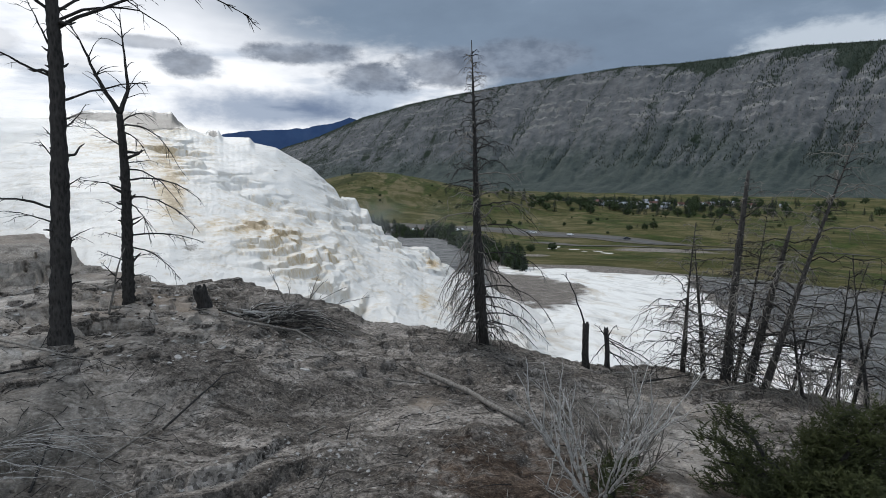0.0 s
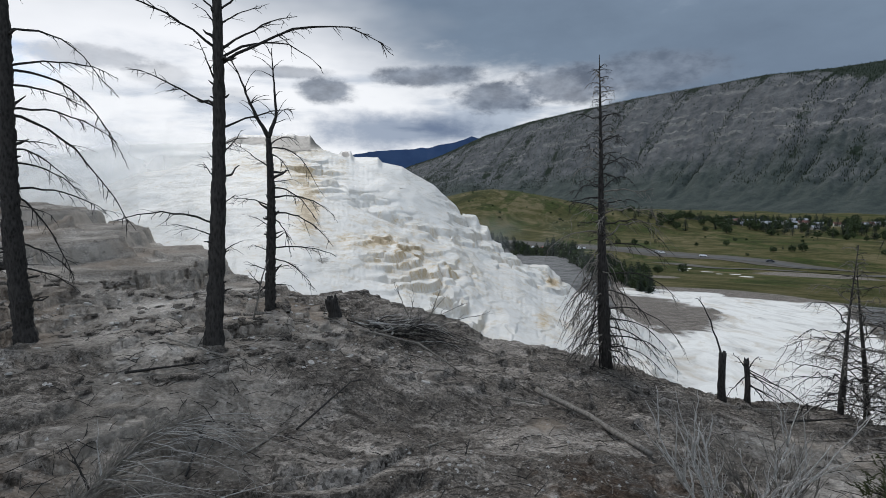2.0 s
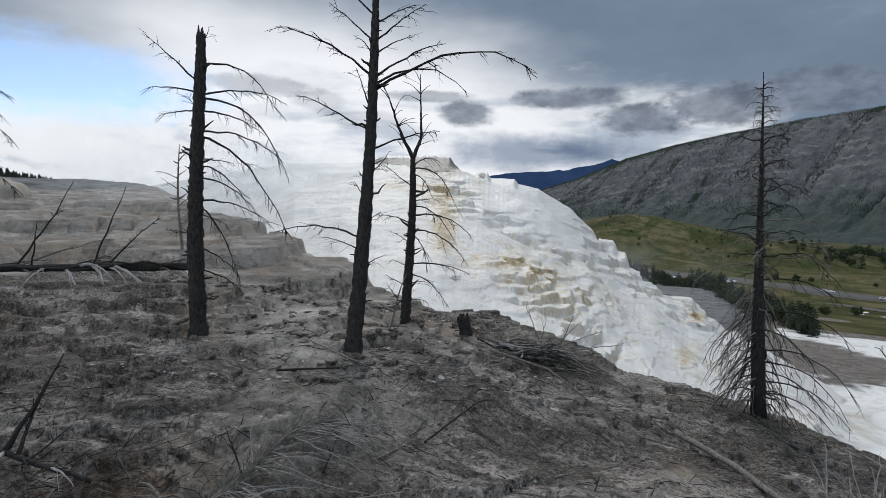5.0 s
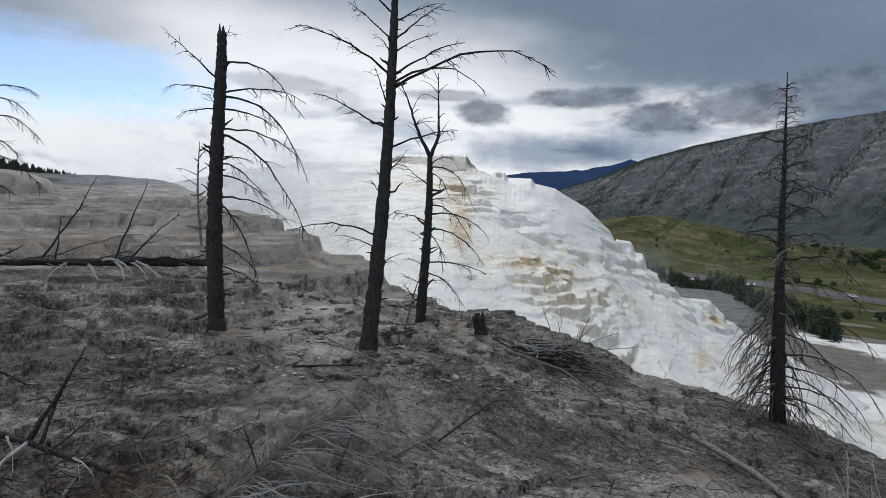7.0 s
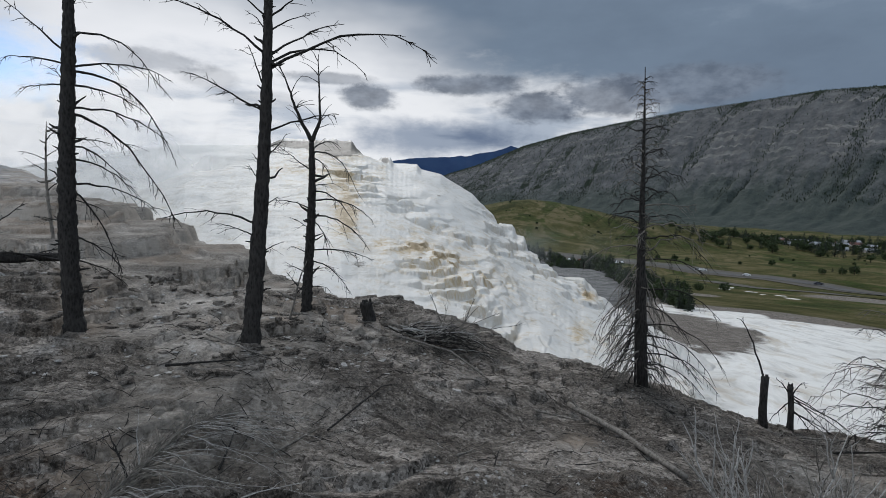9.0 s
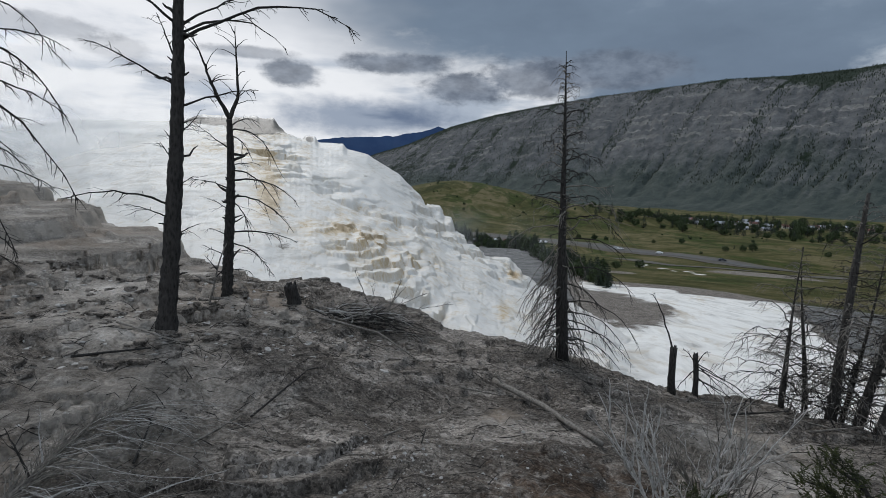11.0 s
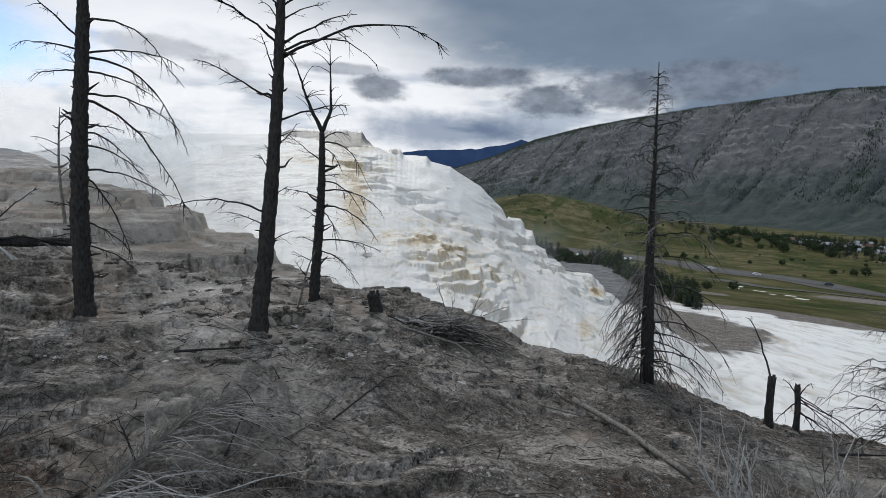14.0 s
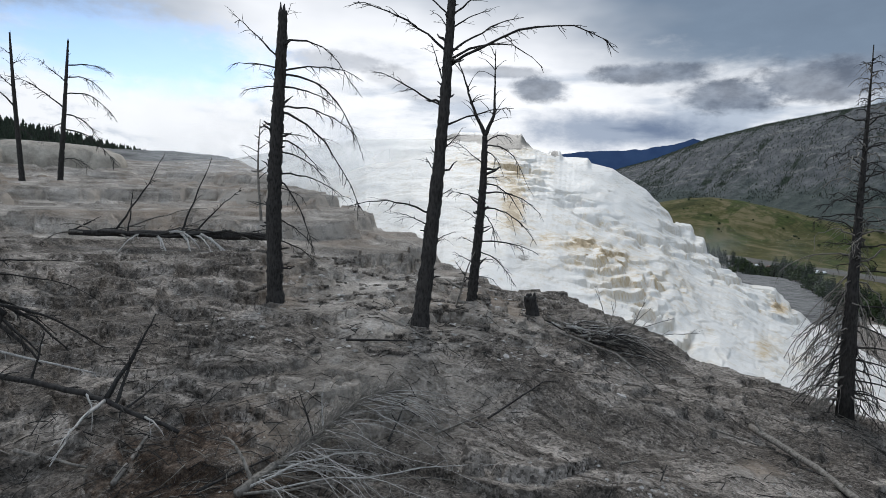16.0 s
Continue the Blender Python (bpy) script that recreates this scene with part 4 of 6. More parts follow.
def twigs(b, line, r0, count, length, droop, rng, second=True):
    for _ in range(count):
        u = rng.uniform(0.25, 1.0) * (len(line) - 1)
        i = min(int(u), len(line) - 2)
        p = line[i].lerp(line[i + 1], u - i)
        d = (line[i + 1] - line[i]).normalized()
        side = Vector((rng.uniform(-1, 1), rng.uniform(-1, 1), rng.uniform(-0.6, 0.8) - droop)).normalized()
        ln = length * rng.uniform(0.35, 1.0) * (1.15 - u / len(line) * 0.5)
        end = p + (d * 0.75 + side * 0.75) * ln
        end.z -= droop * ln * 0.5
        tl = bent(p, end, 0.06 * ln, 4, 0.16, rng)
        rr = r0 * rng.uniform(0.26, 0.42)
        b.tube(tl, [rr * (1 - 0.17 * k) for k in range(5)], 4, 0, False)
        if second and rng.random() < 0.6:
            q = tl[2]
            e2 = q + (d * 0.4 + Vector((rng.uniform(-1, 1), rng.uniform(-1, 1), rng.uniform(-1, 0.6) - droop))).normalized() * ln * 0.5
            b.tube([q, q.lerp(e2, 0.5) + Vector((0, 0, 0.02 * ln)), e2], [rr * 0.6, rr * 0.5, rr * 0.35], 3, 0, False)


def add_limb(tree, p, end, sag, r0, rng, mat, ntw=6, tl=0.22, droop=0.3, label="", wob=0.1):
    b = Builder()
    line = bent(p, end, sag, 9, wob, rng)
    b.tube(line, [r0 * (1 - 0.085 * k) * rng.uniform(0.93, 1.07) for k in range(10)], 6, 0.12)
    limb = part("branch", b, mat, tree, label)
    if ntw:
        bt = Builder()
        twigs(bt, line, r0, ntw, tl, droop, rng)
        tagged(part("brushwood", bt, mat, limb), kind="stuff")
    return limb


def trunk_line(h, lean, rng, n=14, kink=0.028):
    sx, sy = rng.uniform(0, 6), rng.uniform(0, 6)
    return [Vector((lean.x * u * h + kink * math.sin(sx + 5 * u), lean.y * u * h + kink * math.sin(sy + 4 * u), u * h)) for u in [i / n for i in range(n + 1)]]


def along(line, h):
    H = line[-1].z
    u = max(0, min(1, h / H)) * (len(line) - 1)
    i = min(int(u), len(line) - 2)
    return line[i].lerp(line[i + 1], u - i)


def dead_tree(az, r, h, r0, r1, lean, limbs, label, seed, stubs=60, crown=0, mat=BARK, group="dead trees on the slope", leaders=()):
    """A standing dead trunk. limbs: height, reach to the side, rise, arch; leaders: the stems above a fork, as offsets sideways and up from its top."""
    rng = random.Random(seed)
    base = spot(az, r, -0.14)
    right, away = axes(az)
    tree = thing("dead_tree", base, label, "dead tree", group)
    line = trunk_line(h, right * (lean / h), rng)
    n = len(line) - 1
    rad = [(r0 - r1) * (1 - i / n) ** 0.7 + r1 for i in range(n + 1)]
    rad[0] *= 1.25
    b = Builder()
    fine = []
    fr = []
    for i in range(n):
        for k in range(7):
            fine.append(line[i].lerp(line[i + 1], k / 7))
            fr.append((rad[i] + (rad[i + 1] - rad[i]) * k / 7) * rng.uniform(0.95, 1.05))
    b.tube(fine + [line[-1]], fr + [rad[-1]], 16, 0.13)
    if r1 > 0.02:
        for k in range(3):
            a = rng.uniform(0, 6.3)
            o = Vector((math.cos(a), math.sin(a), 0)) * r1 * 0.6
            b.tube([line[-1] + o - Vector((0, 0, 0.05)), line[-1] + o + Vector((0, 0, rng.uniform(0.04, 0.12)))], [r1 * 0.5, r1 * 0.1], 5)
    part("trunk", b, mat, tree)
    for steps in leaders:
        pts = [line[-1]] + [line[-1] + right * dx + away * rng.uniform(-0.05, 0.05) + Vector((0, 0, dz)) for dx, dz in steps]
        path = [a.lerp(c, k / 5) + Vector((rng.uniform(-1, 1), rng.uniform(-1, 1), 0)) * 0.008 for a, c in zip(pts, pts[1:]) for k in range(5)] + [pts[-1]]
        bl = Builder()
        bl.tube(path, [r1 * (0.85 - 0.72 * i / (len(path) - 1)) * rng.uniform(0.92, 1.08) for i in range(len(path))], 8, 0.1)
        stem = part("leader", bl, mat, tree)
        for k in range(9):
            i = rng.randint(3, len(path) - 2)
            d = (right * rng.choice((-1, 1)) * rng.uniform(0.4, 1) + away * rng.uniform(-0.6, 0.6) + Vector((0, 0, rng.uniform(0.1, 0.9)))).normalized()
            bt = Builder()
            ln = rng.uniform(0.12, 0.38)
            twig = bent(path[i], path[i] + d * ln, 0.04, 5, 0.14, rng)
            bt.tube(twig, [0.007 - 0.001 * j for j in range(6)], 5, 0.1)
            part("twig", bt, TWIG, stem)
    for hh, dx, dz, sag in limbs:
        p = along(line, hh)
        end = p + right * dx + away * (rng.uniform(-0.25, 0.25) * abs(dx)) + Vector((0, 0, dz))
        ln = (end - p).length
        add_limb(tree, p, end, sag, (0.0085 + 0.0058 * min(ln, 1.9)) * (2.0 if r > 20 else 1.0), rng, TWIG, int(3 + 9 * ln), 0.26 if r < 20 else 0.7, 0.4)
    for _ in range(stubs):
        hh = rng.uniform(0.12, 0.93) * h
        d = (right * rng.choice((-1, 1)) + away * rng.uniform(-0.9, 0.9) + Vector((0, 0, rng.uniform(-0.1, 0.9)))).normalized()
        p = along(line, hh)
        ln = 0.09 + 0.2 * rng.random() ** 2
        bb = Builder()
        thick = rng.uniform(0.6, 1.25)
        bb.tube(bent(p, p + d * ln, -0.05 * ln, 4, 0.3, rng), [k * thick for k in (0.026, 0.021, 0.017, 0.013, 0.006)], 6, 0.2)
        part("branch_stub", bb, mat, tree)
    for _ in range(crown):
        hh = h * rng.uniform(0.68, 0.99)
        a = rng.uniform(0, 6.3)
        ln = 0.2 + 0.9 * (1 - hh / h) * rng.uniform(0.6, 1.3)
        p = along(line, hh)
        add_limb(tree, p, p + Vector((math.cos(a) * ln, math.sin(a) * ln, ln * rng.uniform(0.2, 0.8))), 0.05, 0.011, rng, TWIG, 5, 0.2, 0.1)
    return tree


dead_tree(-49.5, 8.0, 4.02, 0.112, 0.055, 0.0, (
    (3.8, 0.1, 0.3, 0), (3.38, -0.6, 0.55, 0.02), (3.28, -0.58, 0.02, 0.03), (3.02, -0.13, 0.2, 0), (3.05, -0.45, -0.12, 0.02),
    (3.62, 0.92, -0.5, 0.3), (3.24, 1.1, 0.02, 0.15), (3.2, 1.1, -0.9, 0.42), (3.05, 0.8, -0.28, 0.1), (2.78, 1.06, -0.35, 0.18),
    (2.72, 1.12, -1.25, 0.38), (2.43, 0.45, -0.04, 0.02), (2.2, 0.75, -0.45, 0.15), (2.35, 0.65, -0.55, 0.2), (1.9, 0.92, -0.28, 0.12),
    (1.85, 0.55, -1.05, 0.25), (1.72, 0.38, -0.14, 0.03), (1.28, 0.55, -0.42, 0.12), (1.45, -0.3, 0.06, 0), (1.0, 0.6, -0.36, 0.1)),
    "tall charred dead pine with a broken top and drooping bare limbs", 11, 26)
dead_tree(-34.85, 7.0, 5.5, 0.103, 0.012, 0.24, (
    (3.93, -0.55, 0.45, 0.02), (3.52, -1.14, 0.47, 0.14), (3.1, -0.2, 0.52, 0), (2.85, -0.82, 0.36, 0.04), (3.93, 0.6, 0.45, 0.03),
    (3.35, 1.9, 0.36, 0.36), (3.5, 0.9, 0.5, 0.08), (3.42, 1.2, 0.05, 0.3), (2.64, 0.87, 0.27, 0.05), (2.44, 0.2, 0.1, 0), (2.34, 0.26, 0.3, -0.04),
    (2.0, -0.15, 0.26, 0), (1.56, -1.05, 0.05, 0.13), (1.4, -0.42, 0.16, 0.02), (2.22, -0.12, 0.17, 0), (1.75, 0.2, 0.14, 0), (1.2, 0.22, 0.12, 0),
    (4.15, 0.5, 0.3, 0.03), (4.25, -0.6, 0.42, 0.03), (4.5, 0.55, 0.35, 0.03), (4.6, -0.5, 0.3, 0.03)),
    "tall charred dead pine with long thin bare limbs", 23, 22, 8)
dead_tree(-29.6, 8.5, 2.62, 0.08, 0.036, 0.06, (
    (2.47, 0.65, -0.5, 0.26), (2.4, 0.3, -0.35, 0.12), (2.52, 0.42, 0.05, 0.12), (2.0, 0.3, 0.04, 0), (1.92, 0.65, -0.55, 0.22), (1.78, 0.9, -0.28, 0.16), (1.55, 0.85, -0.5, 0.22),
    (1.5, 0.3, -0.5, 0.12), (1.65, -0.5, 0.12, 0.05), (1.05, 0.95, -0.18, 0.1), (0.75, 0.3, 0.05, 0), (0.5, 0.3, -0.02, 0.02), (1.0, -0.25, 0.1, 0), (0.7, -0.3, 0.14, 0), (1.35, -0.22, 0.16, 0), (2.2, -0.4, 0.3, 0.0), (0.9, 0.6, -0.5, 0.15)),
    "forked dead pine with arching bare twigs", 37, 16, 0, leaders=(((-0.2, 0.4), (-0.32, 0.75), (-0.44, 1.05)), ((0.12, 0.3), (0.1, 0.75), (0.09, 1.25))))
dead_tree(-69.6, 34.0, 7.0, 0.12, 0.035, -0.25, ((3.6, -1.6, 1.4, 0.2), (4.5, -0.8, 0.8, 0), (5.6, 0.5, 0.3, 0), (2.6, 0.6, -0.3, 0.1), (6.0, -0.4, 0.3, 0)), "slim dead trunk on the old terrace", 41, 10, 2)
dead_tree(-67.0, 34.0, 7.2, 0.13, 0.035, 0.45, (
    (3.9, -2.2, 1.3, 0.3), (5.2, -1.1, 0.9, 0), (5.4, 1.6, -0.5, 0.4), (4.6, 2.0, -0.9, 0.6), (6.0, 1.8, 0.0, 0.2), (2.9, 2.2, -1.6, 0.6), (1.4, 1.2, -0.4, 0.3), (3.6, 1.5, -1.2, 0.5), (3.2, -0.9, -0.9, 0.2)),
    "dead pine with drooping limbs on the old terrace", 43, 10, 3)
dead_tree(-50.9, 14.0, 2.5, 0.035, 0.006, -0.05, ((1.1, 0.5, 0.1, 0.2), (0.5, -0.3, 0.1, 0), (1.5, -0.35, 0.25, 0), (1.8, 0.25, 0.2, 0)), "thin bare dead sapling beside the ledges", 47, 6, 3, GREYWOOD)
dead_tree(-31.8, 8.0, 0.95, 0.016, 0.005, 0.32, ((0.5, 0.2, 0.2, 0), (0.6, -0.15, 0.2, 0)), "leaning dead sapling stick", 49, 3, 0, GREYWOOD)


def dead_conifer(az, r, h, r0, lean, reach, count, label, seed, droop=0.5, mat=BARK, group="dead trees on the slope", low=0.05, skirt=0.0, twmat=TWIG, taper=1.0):
    """A dead conifer that keeps its many thin, hanging limbs; skirt: how much longer the lowest ones hang."""
    rng = random.Random(seed)
    right, away = axes(az)
    tree = thing("dead_conifer", spot(az, r, -0.06), label, "dead tree", group)
    line = trunk_line(h, right * (lean / h), rng, 12, 0.015)
    b = Builder()
    b.tube(line, [max(0.006, r0 * (1 - i / 12) ** taper + (0.022 if taper < 0.9 else 0)) * rng.uniform(0.9, 1.1) for i in range(13)], 10, 0.08)
    part("trunk", b, mat, tree)
    for k in range(count):
        u = low + (0.97 - low) * ((k + rng.random()) / count) ** 1.2
        p = along(line, u * h)
        a = k * 2.4 + rng.uniform(-0.5, 0.5)
        hung = skirt > 0 and u < 0.42
        ln = reach * (1 - u) ** 0.7 * rng.choice((0.2, 0.3, 0.45, 0.8, 1.3)) * rng.uniform(0.8, 1.15) + 0.09
        if hung:
            # limbs that arch out and hang almost to the ground
            ln = rng.uniform(0.25, 0.8) * reach
            flat = (right * rng.choice((-1, -1, 1)) * rng.uniform(0.3, 1) + away * rng.uniform(-1, 1)).normalized()
            end = p + flat * ln - Vector((0, 0, min(p.z - 0.05, rng.uniform(0.3, 1.1) * skirt)))
            add_limb(tree, p, end, rng.uniform(0.15, 0.45) * ln, rng.uniform(0.008, 0.015), rng, rng.choice((twmat, GREYWOOD, GREYWOOD)), int(2 + 5 * ln), 0.35, 0.7, wob=0.3)
            continue
        hang = droop * rng.uniform(-0.8, 1.6) * (1 - u)
        end = p + Vector((math.cos(a) * ln, math.sin(a) * ln, -hang * ln + 0.1 * ln * u))
        end.z = max(end.z, 0.06)
        add_limb(tree, p, end, rng.uniform(0.0, 0.32) * ln, (0.0075 + 0.0075 * ln) * (1.0 if mat is BARK and skirt else 0.72), rng, twmat if rng.random() < (0.6 if mat is BARK else 0.4) else GREYWOOD, int(3 + 9 * ln), 0.3 * ln + 0.1, 0.6, wob=0.4)
    return tree


spruce = dead_conifer(4.15, 9.0, 4.88, 0.11, -0.2, 0.95, 185, "slender dead spruce with a skirt of hanging bare branches", 61, 0.4, skirt=0.9)
rgc, side = random.Random(66), axes(4.15)
for hh, dx, dz, sag in ((1.0, 1.15, -0.5, 0.34), (0.85, 1.1, -0.75, 0.32), (0.72, 0.9, -0.6, 0.24), (0.58, 1.1, -0.5, 0.26), (0.42, 0.9, -0.36, 0.2), (1.55, 1.1, -0.35, 0.24), (1.3, 0.75, -0.6, 0.24), (1.5, -0.6, -0.95, 0.12), (1.2, -0.5, -0.95, 0.1), (0.95, -0.62, -0.8, 0.16), (1.75, -0.45, -1.0, 0.1), (2.0, 1.0, -0.3, 0.2), (2.2, -0.8, -0.25, 0.16)):
    p = Vector((-0.2 * hh / 4.88 * side[0].x, 0, hh))
    add_limb(spruce, p, p + side[0] * dx + side[1] * rgc.uniform(-0.35, 0.35) + Vector((0, 0, dz)), sag, 0.013, rgc, TWIG if dx > 0 else GREYWOOD, 9, 0.28, 0.7)
CL = "dead trees in a clump"
dead_conifer(23.7, 9.7, 2.5, 0.046, 0.1, 0.95, 60, "thin dead conifer in a leaning clump", 71, 0.4, mat=OLDBARK, group=CL)
dead_conifer(25.6, 9.8, 2.45, 0.048, -0.22, 0.85, 60, "thin dead conifer leaning over its neighbour", 72, 0.4, mat=OLDBARK, group=CL)
dead_conifer(27.4, 9.6, 3.35, 0.055, 0.16, 1.25, 120, "dark dead conifer with a broken top and short limbs", 73, 0.3, mat=OLDBARK, group=CL, taper=0.7)
dead_conifer(28.2, 10.3, 3.1, 0.045, 0.35, 1.15, 80, "slim dead conifer behind a thicker trunk", 74, 0.3, mat=OLDBARK, group=CL)
dead_conifer(29.3, 9.7, 2.6, 0.048, 0.42, 1.1, 80, "dead conifer trunk with broken limbs", 75, 0.3, mat=OLDBARK, group=CL, taper=0.7)
dead_conifer(30.5, 9.5, 4.1, 0.062, 0.95, 1.5, 100, "strongly leaning dead conifer with long bare limbs", 76, 0.2, mat=OLDBARK, group=CL, low=0.2)
for k, (a, rr, hh, ln) in enumerate(((32.6, 10.4, 1.9, 0.1), (33.8, 9.6, 1.6, -0.1), (35.0, 10.2, 2.3, 0.15), (36.2, 9.4, 2.0, 0.0), (37.3, 10.0, 2.5, 0.1), (38.3, 9.2, 2.2, -0.1), (39.6, 9.8, 2.6, 0.1))):
    dead_conifer(a, rr, hh, 0.033, ln * 3, 1.0, 32, "thin dead conifer sapling in a thicket", 80 + k, 0.1 + 0.1 * (k % 3), BARK, CL, 0.15)


def stump(name, az, r, h, r0, lean, label, seed, mat=BARK):
    rng = random.Random(seed)
    right, away = axes(az)
    t = thing(name, spot(az, r, -0.05), label, "tree stump")
    b = Builder()
    line = trunk_line(h, right * (lean / h), rng, 8, 0.008)
    b.tube(line, [r0 * (1.25 - 0.3 * min(1, i / 3)) * rng.uniform(0.92, 1.06) for i in range(9)], 14, 0.1)
    for _ in range(6):
        a = rng.uniform(0, 6.3)
        o = Vector((math.cos(a), math.sin(a), 0)) * r0 * 0.6
        b.tube([line[-1] + o - Vector((0, 0, 0.06)), line[-1] + o + Vector((0, 0, rng.uniform(0.01, 0.06)))], [r0 * 0.42, r0 * 0.15], 5, 0.1)
    part("trunk", b, mat, t)
    return t, line, rng


stump("tree_stump", -23.4, 8.5, 0.34, 0.1, -0.04, "short charred stump with a splintered top", 91)
st, ln_, rg = stump("tree_stump", 14.7, 9.4, 0.78, 0.055, -0.02, "charred narrow stump with one long bent twig", 92)
add_limb(st, ln_[-1] - Vector((0, 0, 0.1)), ln_[-1] + axes(14.7)[0] * -0.42 + Vector((0, 0, 0.82)), 0.22, 0.015, rg, TWIG, 4, 0.15)
st, ln_, rg = stump("tree_stump", 16.8, 9.5, 0.66, 0.044, -0.03, "splintered stump with snapped side branches", 93)
for dx, dz, h0 in ((0.55, -0.5, 0.52), (0.95, -0.5, 0.55), (0.85, -0.42, 0.5), (0.7, -0.3, 0.3), (0.75, -0.35, 0.45), (-0.3, -0.45, 0.45), (0.35, -0.5, 0.35), (-0.2, 0.25, 0.5), (0.6, -0.42, 0.3), (0.15, 0.3, 0.5)):
    p = along(ln_, h0)
    add_limb(st, p, p + axes(16.8)[0] * dx + Vector((0, 0, dz)) + axes(16.8)[1] * rg.uniform(-0.2, 0.2), 0.05, 0.011, rg, TWIG, 4, 0.2)


# ---- fallen wood ----
def on_ground(az, r, lift=0.0):
    return spot(az, r, lift)


def fallen(name, pts, r0, r1, label, category, seed, mat=GREYWOOD, limbs=(), ntw=0, twl=0.2, sides=9, group=""):
    """A trunk or bough lying along points given by bearing, distance and lift; limbs: place along it, then an offset to the right, away and up."""
    rng = random.Random(seed)
    base = on_ground(*pts[0][:2])
    t = thing(name, base, label, category, group)
    key = [on_ground(*p) - base for p in pts]
    line = []
    for a, b_ in zip(key, key[1:]):
        n = 5
        line += [a.lerp(b_, k / n) + Vector((rng.uniform(-1, 1), rng.uniform(-1, 1), rng.uniform(-0.3, 1))) * r0 * 0.35 for k in range(n)]
    line.append(key[-1])
    b = Builder()
    m = len(line) - 1
    b.tube(line, [(r0 + (r1 - r0) * i / m) * rng.uniform(0.9, 1.1) for i in range(m + 1)], sides, 0.1)
    part("trunk", b, mat, t)
    if ntw:
        bt = Builder()
        twigs(bt, line, 0.013 if ntw >= 20 else max(r0, 0.02), ntw, twl, 0.15, rng)
        tagged(part("brushwood", bt, mat, t), kind="stuff")
    for u, dx, dy, dz, sag, rr, mm in limbs:
        i = min(int(u * m), m - 1)
        p = line[i]
        right, away = axes(pts[0][0])
        add_limb(t, p, p + right * dx + away * dy + Vector((0, 0, dz)), sag, rr, rng, mm, int(2 + 5 * (abs(dx) + abs(dz))), 0.18, 0.2)
    return t


P, T = PALEWOOD, TWIG
# this trunk's dense brushwood is added to darken the shadow beneath it
fallen("fallen_tree", ((-66.5, 12.6, 0.22), (-61, 12.2, 0.25), (-56, 11.9, 0.27), (-49.2, 11.3, 0.28)), 0.062, 0.08, "dark fallen dead tree trunk lying across the ledges", "log", 101, BARK, (
    (0.2, 0.9, 0.1, 1.55, -0.1, 0.022, T), (0.3, 0.1, 0, 0.85, 0, 0.018, T), (0.25, 1.6, -0.3, 0.5, 0.1, 0.016, GREYWOOD), (0.55, 0.6, 0.1, 1.5, -0.05, 0.02, T), (0.6, 0.9, 0, 0.9, 0.05, 0.018, T), (0.5, 1.1, -0.2, 0.45, 0.05, 0.015, GREYWOOD),
    (0.42, 0.15, -0.8, -0.5, 0.12, 0.034, P), (0.6, 0.55, -0.9, -0.5, 0.22, 0.034, P), (0.66, 0.5, -1.0, -0.62, 0.3, 0.034, P), (0.5, 0.5, -0.7, -0.3, 0.25, 0.034, P), (0.35, -0.5, -0.65, -0.3, 0.1, 0.022, P), (0.56, 0.1, -0.8, -0.45, 0.2, 0.034, P), (0.8, 0.7, 0.05, 0.15, 0, 0.02, T), (0.4, 0.8, 0.05, 0.18, 0.02, 0.02, T), (0.1, 0.9, -0.05, 0.12, 0.03, 0.018, T), (0.05, 0.5, -0.1, 0.3, 0.0, 0.02, T), (0.88, -0.5, -0.1, 0.12, 0.02, 0.018, T), (0.66, 0.2, -0.8, -0.34, 0.16, 0.024, P), (0.2, 0.3, -0.6, -0.25, 0.1, 0.024, GREYWOOD), (0.1, -0.7, -0.4, -0.15, 0.12, 0.024, GREYWOOD), (0.15, -0.6, 0.1, 0.15, 0.1, 0.02, GREYWOOD), (0.85, 0.4, -0.6, -0.2, 0.1, 0.02, GREYWOOD)), 110, 0.55)
fallen("fallen_branch", ((-64.5, 12.2, 0.3), (-59, 12.0, 0.22), (-54, 11.6, 0.34), (-50, 11.2, 0.22)), 0.03, 0.016, "dark ragged branch lying along a fallen trunk", "branch", 109, BARK, ((0.3, 0.9, -0.2, 0.1, 0.05, 0.018, T), (0.6, -0.8, -0.3, 0.08, 0.05, 0.016, T), (0.8, 0.6, -0.3, -0.1, 0.05, 0.014, T)), 14, 0.4)
fallen("fallen_bough", ((-77, 6.1, 0.16), (-72, 5.7, 0.17), (-66, 5.3, 0.14), (-62, 4.95, 0.1), (-58.4, 4.7, 0.03)), 0.03, 0.016, "long dark dead bough lying on the slope", "branch", 103, BARK, (
    (0.62, 0.45, 0.2, 0.62, -0.03, 0.022, T), (0.66, 0.3, 0.35, 0.45, 0, 0.016, T), (0.6, -0.5, -0.75, -0.1, 0.08, 0.018, P), (0.35, 0.12, 0.1, 0.4, 0, 0.013, T), (0.5, 0.0, -0.25, -0.08, 0.02, 0.012, P), (0.8, 0.05, -0.3, -0.06, 0.04, 0.011, P), (0.72, 0.35, 0.2, 0.12, 0, 0.012, T)), 8, 0.2)
